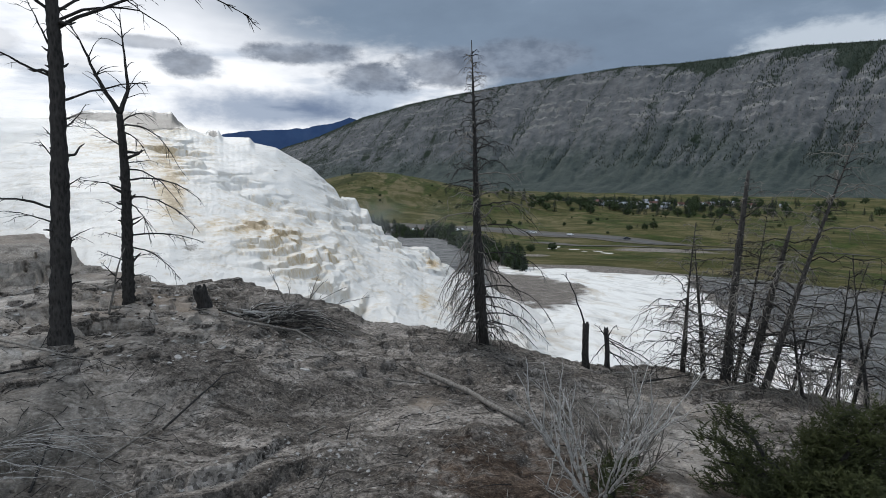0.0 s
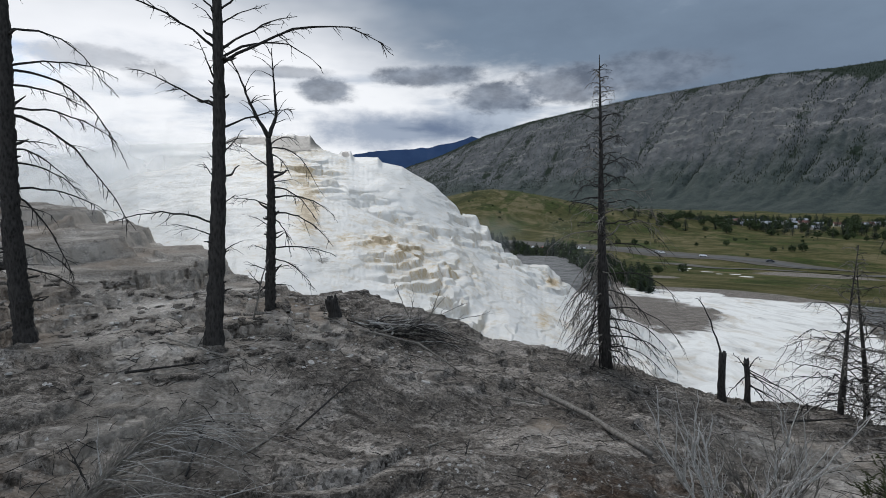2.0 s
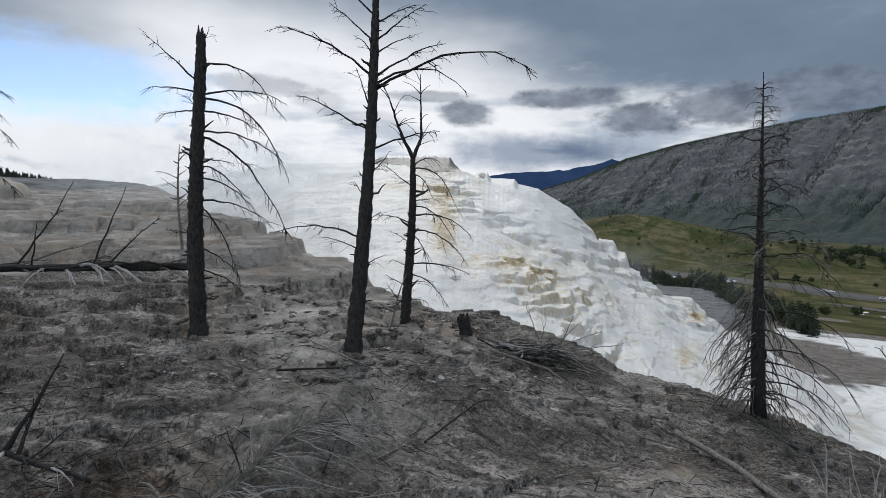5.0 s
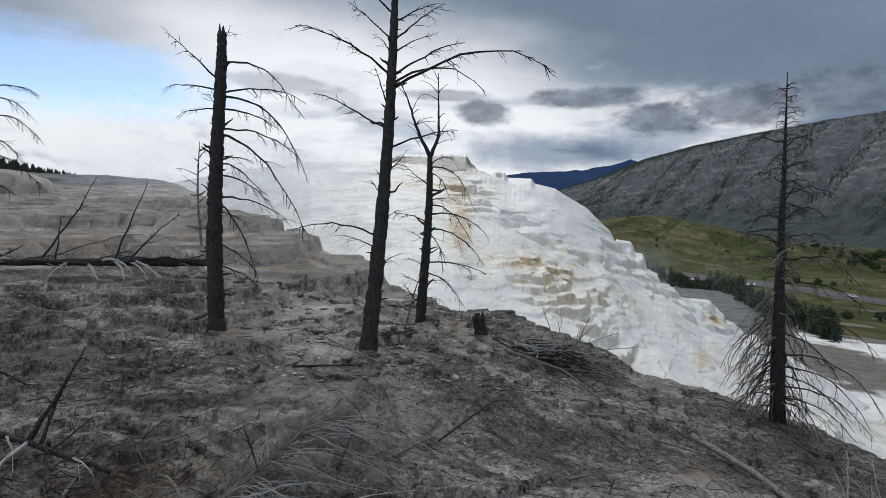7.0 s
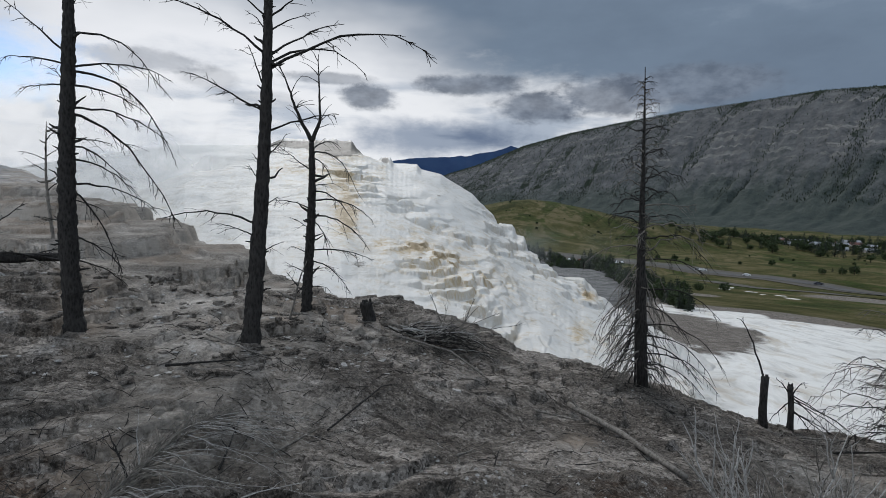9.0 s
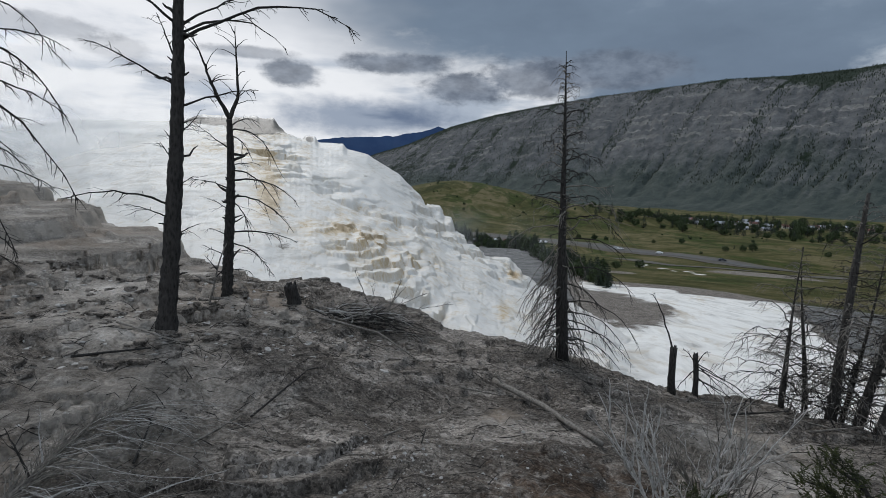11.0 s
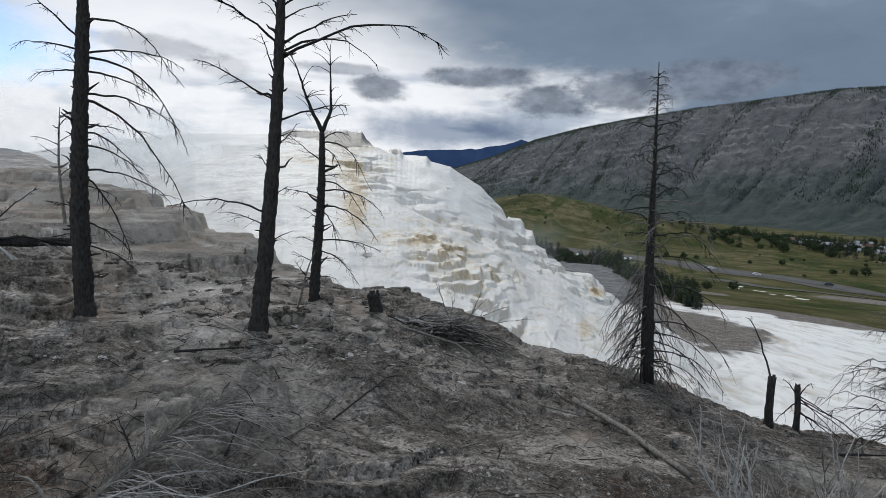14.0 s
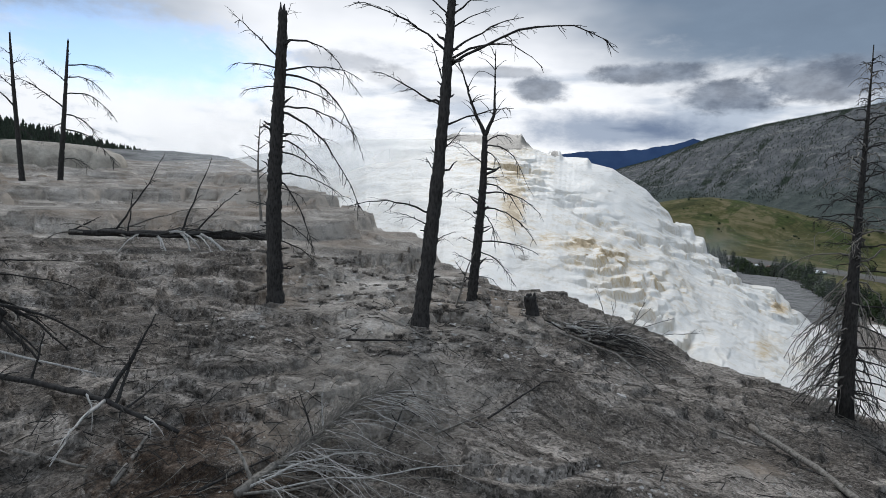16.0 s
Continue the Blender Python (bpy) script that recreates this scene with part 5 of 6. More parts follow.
fallen("hanging_boughs", ((-79, 7.2, 0.0), (-77.5, 7.0, 0.8), (-74.5, 6.6, 0.8), (-71.2, 6.4, 0.55)), 0.05, 0.03, "dark dead crown of a toppled tree with drooping limbs", "branch", 105, BARK, (
    (0.55, 1.0, -0.2, -0.75, 0.15, 0.03, BARK), (0.6, 0.75, -0.5, -0.9, 0.1, 0.03, BARK), (0.7, 0.8, 0.1, -0.6, 0.12, 0.016, T), (0.5, 1.5, 0.2, -0.45, 0.2, 0.012, T), (0.75, 0.5, -0.35, -0.6, 0.05, 0.024, BARK), (0.5, 1.2, 0.1, 0.05, 0.08, 0.015, T), (0.65, 0.25, -0.4, -0.8, 0, 0.02, BARK), (0.8, 0.9, -0.5, -0.5, 0.1, 0.018, T)), 14, 0.3)
fallen("fallen_branch", ((-77, 7.0, 0.25), (-70, 6.3, 0.12), (-65, 6.0, 0.03)), 0.018, 0.008, "thin pale dead branch on the ground", "branch", 106, PALEWOOD, (), 4, 0.15, 6)
fallen("fallen_log", ((-2.6, 7.1, 0.05), (2.5, 6.1, 0.05), (8.7, 5.0, 0.04)), 0.036, 0.024, "weathered grey log lying on the bare slope", "log", 107, GREYWOOD, ((0.1, -0.1, 0.1, 0.12, 0, 0.015, GREYWOOD),), 2, 0.12)
STK = "sticks on the slope"
for k, (pts, r0) in enumerate(((((-27.5, 5.1, 0.02), (-22, 5.9, 0.03), (-15.5, 6.9, 0.02)), 0.011), (((-33, 4.6, 0.02), (-28, 5.2, 0.02)), 0.012), (((-39, 7.1, 0.03), (-33, 6.4, 0.02)), 0.014), (((-42.5, 6.54, 0.03), (-36.3, 6.47, 0.03)), 0.017),
                               (((-21, 7.9, 0.04), (-15, 7.6, 0.16), (-10.5, 7.1, 0.02)), 0.02), (((-64, 4.2, 0.02), (-60, 5.0, 0.03)), 0.02), (((-57, 3.9, 0.02), (-50, 4.2, 0.02)), 0.011), (((-6, 6.6, 0.02), (0, 6.9, 0.02)), 0.011),
                               (((8, 9.0, 0.03), (13, 8.8, 0.02)), 0.012), (((20, 8.6, 0.03), (24.5, 8.8, 0.12)), 0.016), (((17.5, 8.9, 0.04), (22, 9.2, 0.1)), 0.016), (((-47, 9.5, 0.05), (-42.5, 9.3, 0.05)), 0.03), (((-38, 4.4, 0.02), (-36, 5.2, 0.02)), 0.009),
                               (((-71, 4.8, 0.02), (-66, 4.4, 0.02)), 0.016), (((26, 8.4, 0.03), (30, 8.6, 0.25)), 0.013), (((28, 8.8, 0.03), (26.2, 9.0, 0.45)), 0.011), (((24, 8.9, 0.02), (31, 8.7, 0.05)), 0.014), (((-14, 4.6, 0.02), (-12.3, 4.9, 0.05)), 0.012), (((-10, 4.4, 0.02), (-9.6, 4.7, 0.1)), 0.007))):
    fallen("stick", pts, r0, r0 * 0.5, "thin dead stick lying on the grey ground", "stick", 120 + k, GREYWOOD if k % 3 else TWIG, (), 3, 0.14, 6, STK)


def brush_pile():
    rng = random.Random(140)
    base = on_ground(-16.0, 8.6)
    right, away = axes(-16)
    t = thing("brush_pile", base, "tangled heap of dead grey branches beside a charred root", "brush pile")
    b = Builder()
    b.tube([Vector((0, 0, -0.03)) - right * 0.68, Vector((0, 0, 0.1)) - right * 0.6, Vector((0, 0, 0.17)) - right * 0.5], [0.11, 0.1, 0.05], 9, 0.2)
    part("charred_root", b, BARK, t, "black charred root knot")
    for k in range(95):
        x, y = rng.gauss(0.05, 0.4), rng.uniform(-0.45, 0.4)
        a = rng.gauss(0, 0.6) if k % 3 else rng.uniform(-1.5, 1.5)
        ln = rng.uniform(0.35, 1.1)
        d = right * math.cos(a) + away * math.sin(a) * 0.7
        p = right * x + away * y - d * ln * 0.5
        q = right * x + away * y + d * ln * 0.5
        heap = 0.34 * math.exp(-((x - 0.1) / 0.45) ** 2)
        for e, up in ((p, rng.uniform(0, 0.25)), (q, rng.uniform(0.1, 1.0))):
            w = base + e
            e.z = gz(w.x, w.y) - base.z + 0.02 + up * heap
        add_limb(t, p, q, rng.uniform(0, 0.1), rng.uniform(0.006, 0.016), rng, (GREYWOOD, TWIG, TWIG, PALEWOOD)[k % 4], 4, 0.3, 0)
    for dx, dz in ((-0.3, 0.72), (0.25, 0.62), (0.1, 0.5), (0.8, 0.4), (0.35, 0.45), (1.2, 0.22)):
        p = right * rng.uniform(0, 0.3) + Vector((0, 0, 0.08))
        add_limb(t, p, p + right * dx + Vector((0, 0, dz)), 0.02, 0.011, rng, GREYWOOD, 5, 0.22, -0.3)


brush_pile()


def shrub(name, az, r, stems, label, seed, mat=PALEWOOD, spread=0.8, height=0.84):
    """A leafless shrub: forked stems fanning from one base."""
    rng = random.Random(seed)
    t = thing(name, on_ground(az, r, -0.03), label, "shrub")
    for k in range(stems):
        a = 2 * math.pi * k / stems + rng.uniform(-0.4, 0.4)
        out = spread * rng.uniform(0.35, 1.1)
        h = height * rng.uniform(0.55, 1.1)
        p = Vector((math.cos(a) * 0.05, math.sin(a) * 0.05, 0))
        e = Vector((math.cos(a) * out, math.sin(a) * out, h))
        b = Builder()
        line = bent(p, e, -0.08 * h + rng.uniform(-0.08, 0.12), 10, 0.12, rng)
        r0 = rng.uniform(0.0075, 0.0135)
        b.tube(line, [r0 * (1 - 0.08 * i) for i in range(11)], 6, 0.1)
        stem = part("stem", b, mat, t)
        b = Builder()
        for _ in range(6):
            i = rng.randint(2, 8)
            q = line[i]
            d = (line[i + 1] - q).normalized()
            f = q + (d + Vector((rng.uniform(-1, 1), rng.uniform(-1, 1), rng.uniform(-0.1, 0.9))) * 0.7).normalized() * rng.uniform(0.15, 0.42)
            sub = bent(q, f, 0.02, 5, 0.16, rng)
            b.tube(sub, [r0 * 0.5 * (1 - 0.14 * j) for j in range(6)], 5, 0)
            twigs(b, sub, r0 * 0.7, 3, 0.14, -0.2, rng, False)
        tagged(part("brushwood", b, mat, stem), kind="stuff")
    return t


shrub("dead_shrub", 16.4, 3.7, 13, "leafless pale grey shrub with forked stems", 151)
shrub("dead_shrub", 19.6, 4.2, 9, "leafless pale grey shrub with forked stems", 152, GREYWOOD, 0.5, 0.6)
shrub("dead_shrub", 34.2, 8.2, 8, "leafless grey shrub under the dead conifers", 153, GREYWOOD, 0.5, 0.6)
shrub("dead_shrub", 37.0, 7.8, 9, "leafless grey shrub under the dead conifers", 154, GREYWOOD, 0.6, 0.7)
# a fallen bushy top with its brush of fine twigs
rngf = random.Random(160)
fallen("fallen_treetop", ((-53.4, 3.75, 0.02), (-49.9, 3.95, 0.13), (-45.8, 4.2, 0.2), (-41.6, 4.6, 0.2), (-36.9, 5.2, 0.08)), 0.034, 0.007, "weathered grey fallen treetop with a brush of fine twigs", "branch", 161, GREYWOOD,
       tuple((u, rngf.uniform(0.15, 1.1), rngf.uniform(-1.0, 0.3), -rngf.uniform(0.02, 0.26), rngf.uniform(0.0, 0.16), rngf.uniform(0.002, 0.0048), rngf.choice((PALEWOOD, PALEWOOD, GREYWOOD))) for u in [0.12 + 0.0105 * k for k in range(80)])
       + ((0.05, 0.9, 0.0, 0.12, 0.1, 0.011, PALEWOOD), (0.0, 1.5, -0.2, -0.02, 0.05, 0.009, GREYWOOD), (0.0, 1.9, -0.1, 0.0, 0.05, 0.008, PALEWOOD), (0.5, -0.1, 0.15, 0.32, 0, 0.01, TWIG), (0.55, 0.0, 0.1, 0.25, 0, 0.008, PALEWOOD), (0.1, -0.2, 0.35, 0.18, 0.1, 0.016, GREYWOOD)), 420, 0.34, 8)

# ---- juniper ----
def juniper(az, r, boughs, label, seed, size=1.0):
    """A low evergreen: leaning boughs clothed with short upright needle sprays."""
    rng = random.Random(seed)
    t = thing("juniper_bush", on_ground(az, r, -0.04), label, "bush")
    right, away = axes(az)
    for dx, dy, dz, n in boughs:
        end = (right * dx + away * dy + Vector((0, 0, dz))) * size
        line = bent(Vector((0, 0, 0)), end, 0.1 * size, 8, 0.12, rng)
        b = Builder()
        b.tube(line, [0.03 * size * (1 - 0.1 * k) for k in range(9)], 6, 0.1)
        bough = part("bough", b, TWIG, t)
        verts, faces = [], []
        for _ in range(n):
            u = rng.uniform(0.22, 1.04) ** 0.8 * 8
            i = min(int(u), 7)
            c = line[i].lerp(line[i + 1], u - i) + Vector((rng.gauss(0, 1), rng.gauss(0, 1), rng.gauss(0, 0.8))) * 0.072 * size * (1.3 - 0.7 * u / 8)
            axis = (end.normalized() * 0.6 + Vector((rng.uniform(-1, 1), rng.uniform(-1, 1), rng.uniform(-0.2, 1.2)))).normalized()
            s = rng.uniform(0.05, 0.12) * size
            for j in range(20):
                f = j / 20
                o = c + axis * s * f
                d = (axis * 0.8 + Vector((rng.uniform(-1, 1), rng.uniform(-1, 1), rng.uniform(-1, 1)))).normalized()
                w = d.orthogonal().normalized() * 0.0038 * size
                k = len(verts)
                verts += [o - w, o + w, o + d * s * 0.34 * (1.15 - 0.6 * f)]
                faces.append((k, k + 1, k + 2))
        fb = Builder()
        fb.v, fb.f = verts, faces
        part("foliage", fb, JUNIPER, bough, "yellow-green juniper needles", smooth=False)
    return t


juniper(34.9, 4.2, ((-0.52, 0.05, 0.56, 130), (-0.62, 0.0, 0.4, 130), (-0.5, -0.1, 0.3, 130), (-0.56, -0.15, 0.14, 130), (-0.3, -0.25, 0.2, 150), (0.02, 0.1, 0.5, 240), (0.15, 0.05, 0.72, 260), (0.35, 0.0, 0.8, 280), (0.55, 0.0, 0.66, 260), (-0.05, -0.15, 0.34, 200), (0.3, -0.3, 0.42, 260),
                    (0.65, -0.1, 0.42, 260), (0.4, 0.25, 0.55, 240), (0.0, -0.35, 0.18, 220), (0.5, -0.3, 0.25, 260)), "dense yellow-green juniper bush with leaning boughs", 171)
juniper(39.5, 4.3, ((-0.2, 0, 0.4, 300), (0.2, 0.1, 0.5, 300), (0.0, -0.2, 0.3, 300), (-0.35, 0.1, 0.2, 260)), "small juniper bush beside a larger one", 172)
juniper(18.0, 3.72, ((-0.04, 0, 0.15, 40), (0.05, 0.05, 0.22, 45), (0.02, -0.05, 0.12, 30)), "small dark green sprig at the foot of the dead shrub", 173)


# ---- litter and stones ----
def scatter_stones():
    rng = random.Random(181)
    b = Builder()
    for _ in range(2400):
        if rng.random() < 0.8:
            c = rng.choice(((-15, 4.05, 0.5), (-13.5, 4.3, 0.35), (-1.5, 5.6, 0.55), (3, 8.4, 0.6), (-43, 4.9, 0.4), (-38.5, 8.3, 0.9), (-21, 7.2, 0.5), (2, 4.6, 0.5), (24, 6.5, 0.8), (-60, 9.5, 0.8)))
            x = c[1] * math.sin(radians(c[0])) + rng.gauss(0, c[2])
            y = c[1] * math.cos(radians(c[0])) + rng.gauss(0, c[2] * 0.6)
        else:
            az, r = rng.uniform(-76, 42), 2.9 + 10 * rng.random() ** 1.4
            x, y = r * math.sin(radians(az)), r * math.cos(radians(az))
        s = 0.004 + 0.02 * rng.random() ** 7
        z = float(gzs(x, y))
        n0 = len(b.v)
        for dx, dy, dz in ((1, 0, 0), (0.3, 0.9, 0.1), (-0.8, 0.5, 0), (-0.7, -0.6, 0.1), (0.4, -0.9, 0), (0.1, 0.05, 0.75)):
            b.v.append((x + dx * s * rng.uniform(0.7, 1.3), y + dy * s * rng.uniform(0.7, 1.3), z + (dz - 0.15) * s * rng.uniform(0.8, 1.3)))
        b.f += [(n0 + k, n0 + (k + 1) % 5, n0 + 5) for k in range(5)]
    ob = part("stones", b, STONE, smooth=False)
    return tagged(ob, "pale chips of broken travertine strewn over the slope", "stones", kind="stuff")


def make_sampler():
    """Quick ground heights for scattering, read off a fine table."""
    ax = np.linspace(-14, 14, 561)
    ay = np.linspace(-4, 16, 401)
    GX, GY = np.meshgrid(ax, ay)
    H = ground_z(GX.ravel(), GY.ravel()).reshape(GX.shape)

    def f(x, y):
        u, v = (x + 14) / 0.05, (y + 4) / 0.05
        i, j = int(min(max(u, 0), 559)), int(min(max(v, 0), 399))
        u, v = u - i, v - j
        return (H[j, i] * (1 - u) + H[j, i + 1] * u) * (1 - v) + (H[j + 1, i] * (1 - u) + H[j + 1, i + 1] * u) * v
    return f


gzs = make_sampler()
scatter_stones()


def broken_slabs(name, count, sizes, mat, label, seed):
    """Flat broken plates of old crust lying and leaning between the trees."""
    rng = random.Random(seed)
    b = Builder()
    for _ in range(count):
        az, r = rng.triangular(-62, -6, -34), rng.uniform(6.2, 11.8)
        if az > -20 and r > 9.2:
            continue
        size = rng.choice(sizes) * rng.uniform(0.8, 1.3)
        n = rng.choice((5, 6, 7))
        thick = size * rng.uniform(0.22, 0.5)
        turn = pose(0, 0, 0, rng.gauss(0, 9), rng.gauss(0, 9), rng.uniform(0, 360))
        at = spot(az, r, -0.3 * thick)
        ring = [(1 + rng.uniform(-0.3, 0.25), 2 * math.pi * (k + rng.uniform(-0.25, 0.25)) / n) for k in range(n)]
        k0 = len(b.v)
        for z, grow in ((-0.4, 1.05), (0.75, 1.0), (1.0, 0.86)):
            for q, a in ring:
                b.v.append(at + turn @ Vector((1.35 * size * q * grow * math.cos(a), 0.8 * size * q * grow * math.sin(a), thick * (z + rng.uniform(-0.08, 0.08)))))
        for j in range(2):
            for k in range(n):
                p, q = k0 + j * n + k, k0 + j * n + (k + 1) % n
                b.f.append((p, q, q + n, p + n))
        b.f.append(tuple(k0 + 2 * n + k for k in range(n)))
    return tagged(part(name, b, mat, smooth=False), label, "rock slabs", kind="stuff")


broken_slabs("broken_slabs", 480, (0.02, 0.03, 0.045, 0.065, 0.1), GROUND, "broken grey plates of old travertine crust between the trees", 417)
broken_slabs("pale_slabs", 420, (0.01, 0.014, 0.018, 0.024, 0.036), STONE, "small pale broken plates of travertine between the trees", 419)


def scatter_grit():
    """Loose grey grit, thickest on the near slope."""
    rng = random.Random(187)
    b = Builder()
    for _ in range(15000):
        az, r = rng.uniform(-76, 42), 2.6 + 7.5 * rng.random() ** 1.2
        x, y = r * math.sin(radians(az)), r * math.cos(radians(az))
        if float(vnoise(np.array(x * 1.3), np.array(y * 1.3), 189)) < 0.3 + 0.4 * rng.random():
            continue
        s, z = 0.004 + 0.011 * rng.random() ** 3, float(gzs(x, y))
        n0 = len(b.v)
        for dx, dy, dz in ((1, 0.1, 0), (-0.2, 0.9, 0), (-0.8, -0.2, 0), (0.1, -0.9, 0), (0, 0, 0.8)):
            b.v.append((x + dx * s * rng.uniform(0.6, 1.4), y + dy * s * rng.uniform(0.6, 1.4), z + (dz - 0.2) * s))
        b.f += [(n0 + k, n0 + (k + 1) % 4, n0 + 4) for k in range(4)]
    return tagged(part("grit", b, GRIT, smooth=False), "loose dark and pale grey grit on the slope", "grit", kind="stuff")


def grit_material():
    m = Nodes("loose_grit")
    rnd = m.N("ShaderNodeNewGeometry").outputs["Random Per Island"]
    return m.done(m.ramp(rnd, [(0.0, (0.025, 0.022, 0.019)), (0.6, (0.11, 0.099, 0.086)), (0.85, (0.22, 0.2, 0.175)), (1.0, (0.5, 0.465, 0.41))]), 0.9)


GRIT = grit_material()
scatter_grit()


def scatter_litter(n, mat, label, seed, spots):
    rng = random.Random(seed)
    b = Builder()
    for _ in range(n):
        c = rng.choice(spots)
        x = c[1] * math.sin(radians(c[0])) + rng.gauss(0, c[2])
        y = c[1] * math.cos(radians(c[0])) + rng.gauss(0, c[2])
        if math.hypot(x, y) < 2.4:
            continue
        ln, a = rng.uniform(0.05, 0.3), rng.uniform(0, 6.3)
        x2, y2 = x + math.cos(a) * ln, y + math.sin(a) * ln
        p, q = Vector((x, y, gzs(x, y) + 0.006)), Vector((x2, y2, gzs(x2, y2) + rng.uniform(0.004, 0.05)))
        m = p.lerp(q, 0.5) + Vector((rng.uniform(-1, 1), rng.uniform(-1, 1), rng.uniform(0, 1))) * ln * 0.12
        rr = rng.uniform(0.002, 0.005)
        b.tube([p, m, q], [rr, rr * 0.8, rr * 0.5], 4, 0, False)
    return tagged(part("twig_litter", b, mat), label, "twigs", kind="stuff")


scatter_litter(1500, TWIG, "dark twig litter strewn on the slope", 191, ((-62, 4.2, 0.7), (-55, 4.0, 0.6), (-68, 5.5, 0.9), (-45, 5, 1.2), (-36, 7.2, 0.8), (-16, 8.2, 0.7), (-30, 6, 1.5), (10, 6, 1.6), (27, 8.8, 0.9), (35, 8.4, 0.9), (4, 8.6, 0.6)))
scatter_litter(900, GREYWOOD, "grey weathered twigs strewn on the slope", 193, ((-55, 4.3, 0.8), (-62, 11, 1.2), (-16, 8.3, 0.7), (4, 8.7, 0.7), (16, 8.8, 0.8), (24, 8.6, 0.9), (18, 4.6, 0.7), (33, 8.2, 1.0), (-20, 6, 1.8)))


# ---- valley: woods, road, car park, town ----
def cone_tree(b, x, y, z, h, w, rng, n=6, tiers=3):
    """A small conifer crown of ragged tiers."""
    for t in range(tiers):
        z0, z1 = z + h * (0.1 + 0.27 * t), z + h * (0.5 + 0.27 * t) if t < tiers - 1 else z + h
        rr = w * (1 - 0.27 * t)
        k = len(b.v)
        for j in range(n):
            a = 2 * math.pi * j / n + t
            q = rr * rng.uniform(0.6, 1.2)
            b.v.append((x + math.cos(a) * q, y + math.sin(a) * q, z0 + rng.uniform(-0.06, 0.06) * h))
        b.v.append((x + rng.uniform(-0.05, 0.05) * h, y, z1))
        b.f += [(k + j, k + (j + 1) % n, k + n) for j in range(n)]


def mountain_woods():
    rng = random.Random(201)
    b = Builder()
    pts = []
    for _ in range(2600):
        pts.append((rng.uniform(-18, 42), rng.uniform(0.965, 1.01), 1.0))
    for _ in range(34000):
        a, u = rng.uniform(-18, 42), rng.uniform(0.3, 0.985)
        pts.append((a, u, 0.0))
    for _ in range(26000):
        pts.append((rng.uniform(-16, 40), rng.uniform(0.36, 0.97), -1.0))
    A, U = np.array([p[0] for p in pts]), np.array([p[1] for p in pts])
    X, Y, Z, n = mountain_xyz(A, U)
    dens = fbm(A * 0.5 + U * 2, U * 5, 205, 4)
    for (a, u, top), x, y, z, nn, dn in zip(pts, X, Y, Z, n, dens):
        want = 1.0 if top > 0 else 0.85 * (nn < 0.085) if top < 0 else 0.07 + 0.5 * (a < 2) * (dn > 0.4) + 0.55 * (nn < 0.16) + 0.6 * (u > 0.86) * (dn > 0.5) + 0.7 * (abs(a - 25) < 3.4) * (u > 0.81) + 0.7 * (abs(a - 35) < 2.0) * (u > 0.74)
        if rng.random() < want:
            h = rng.uniform(5, 11) * (0.8 if top <= 0 else 0.75)
            cone_tree(b, x, y, z - 1.5, h, h * 0.2, rng, 5, 2)
    return tagged(part("mountain_woods", b, CONIFER, smooth=False), "dark conifers scattered over the mountain and its ridge", "woods", kind="stuff")


mountain_woods()


HILL_AZ, HILL_EL = (-95, -72, -69, -64.5, -61.5, -57), (5.6, 3.7, 3.25, 2.45, 1.9, 0.6)


def wooded_hill():
    az = np.arange(-95, -56, 0.4)
    A, U = np.meshgrid(az, np.linspace(0, 1, 14))
    el = np.interp(A, HILL_AZ, HILL_EL)
    R = 150 + 40 * U
    Z = -8 + (190 * tand(el) + 8) * U ** 0.7
    ob = part("wooded_hill", grid_mesh("wooded_hill", R * np.sin(np.radians(A)), R * np.cos(np.radians(A)), Z + EYE, CONIFER), CONIFER)
    tagged(ob, "dark wooded rise behind the old terrace", "hill", kind="structure")
    rng = random.Random(207)
    b = Builder()
    for _ in range(1700):
        a, u = rng.uniform(-88, -60), rng.uniform(0.7, 1.0)
        r = 150 + 40 * u
        z = -8 + (190 * float(tand(np.interp(a, HILL_AZ, HILL_EL))) + 8) * u ** 0.7 + EYE
        h = rng.uniform(1.2, 2.8)
        cone_tree(b, r * math.sin(radians(a)), r * math.cos(radians(a)), z - 0.3, h, h * 0.3, rng, 6, 3)
    tagged(part("hill_woods", b, CONIFER, smooth=False), "dense dark conifers on the rise", "woods", kind="stuff")


wooded_hill()


def ribbon(name, pts, width, mat, lift, label, category):
    """A road or yard along points given by bearing and distance."""
    line = []
    for (a0, r0), (a1, r1) in zip(pts, pts[1:]):
        for k in range(10):
            u = k / 10
            line.append(spot(a0 + (a1 - a0) * u, r0 + (r1 - r0) * u))
    line.append(spot(*pts[-1]))
    rows = []
    for i, p in enumerate(line):
        d = (line[min(i + 1, len(line) - 1)] - line[max(i - 1, 0)])
        s = Vector((d.y, -d.x, 0)).normalized()
        row = []
        for k in range(7):
            q = p + s * width * (k / 6 - 0.5)
            row.append((q.x, q.y, gz(q.x, q.y) + lift))
        rows.append(row)
    arr = np.array(rows)
    return tagged(part(name, grid_mesh(name, arr[:, :, 0], arr[:, :, 1], arr[:, :, 2], mat), mat), label, category, kind="structure")


ROAD = ((-8, 500), (-4, 470), (1, 445), (6.7, 420), (12.3, 390), (18, 362), (22.9, 342), (30, 325), (38.6, 312), (50, 300), (70, 300))
ribbon("road_verge", ROAD, 26, GRAVEL, 0.25, "bare gravel verge along the valley road", "verge")
ribbon("road", ROAD, 9, ASPHALT, 0.4, "grey asphalt road crossing the valley", "road")
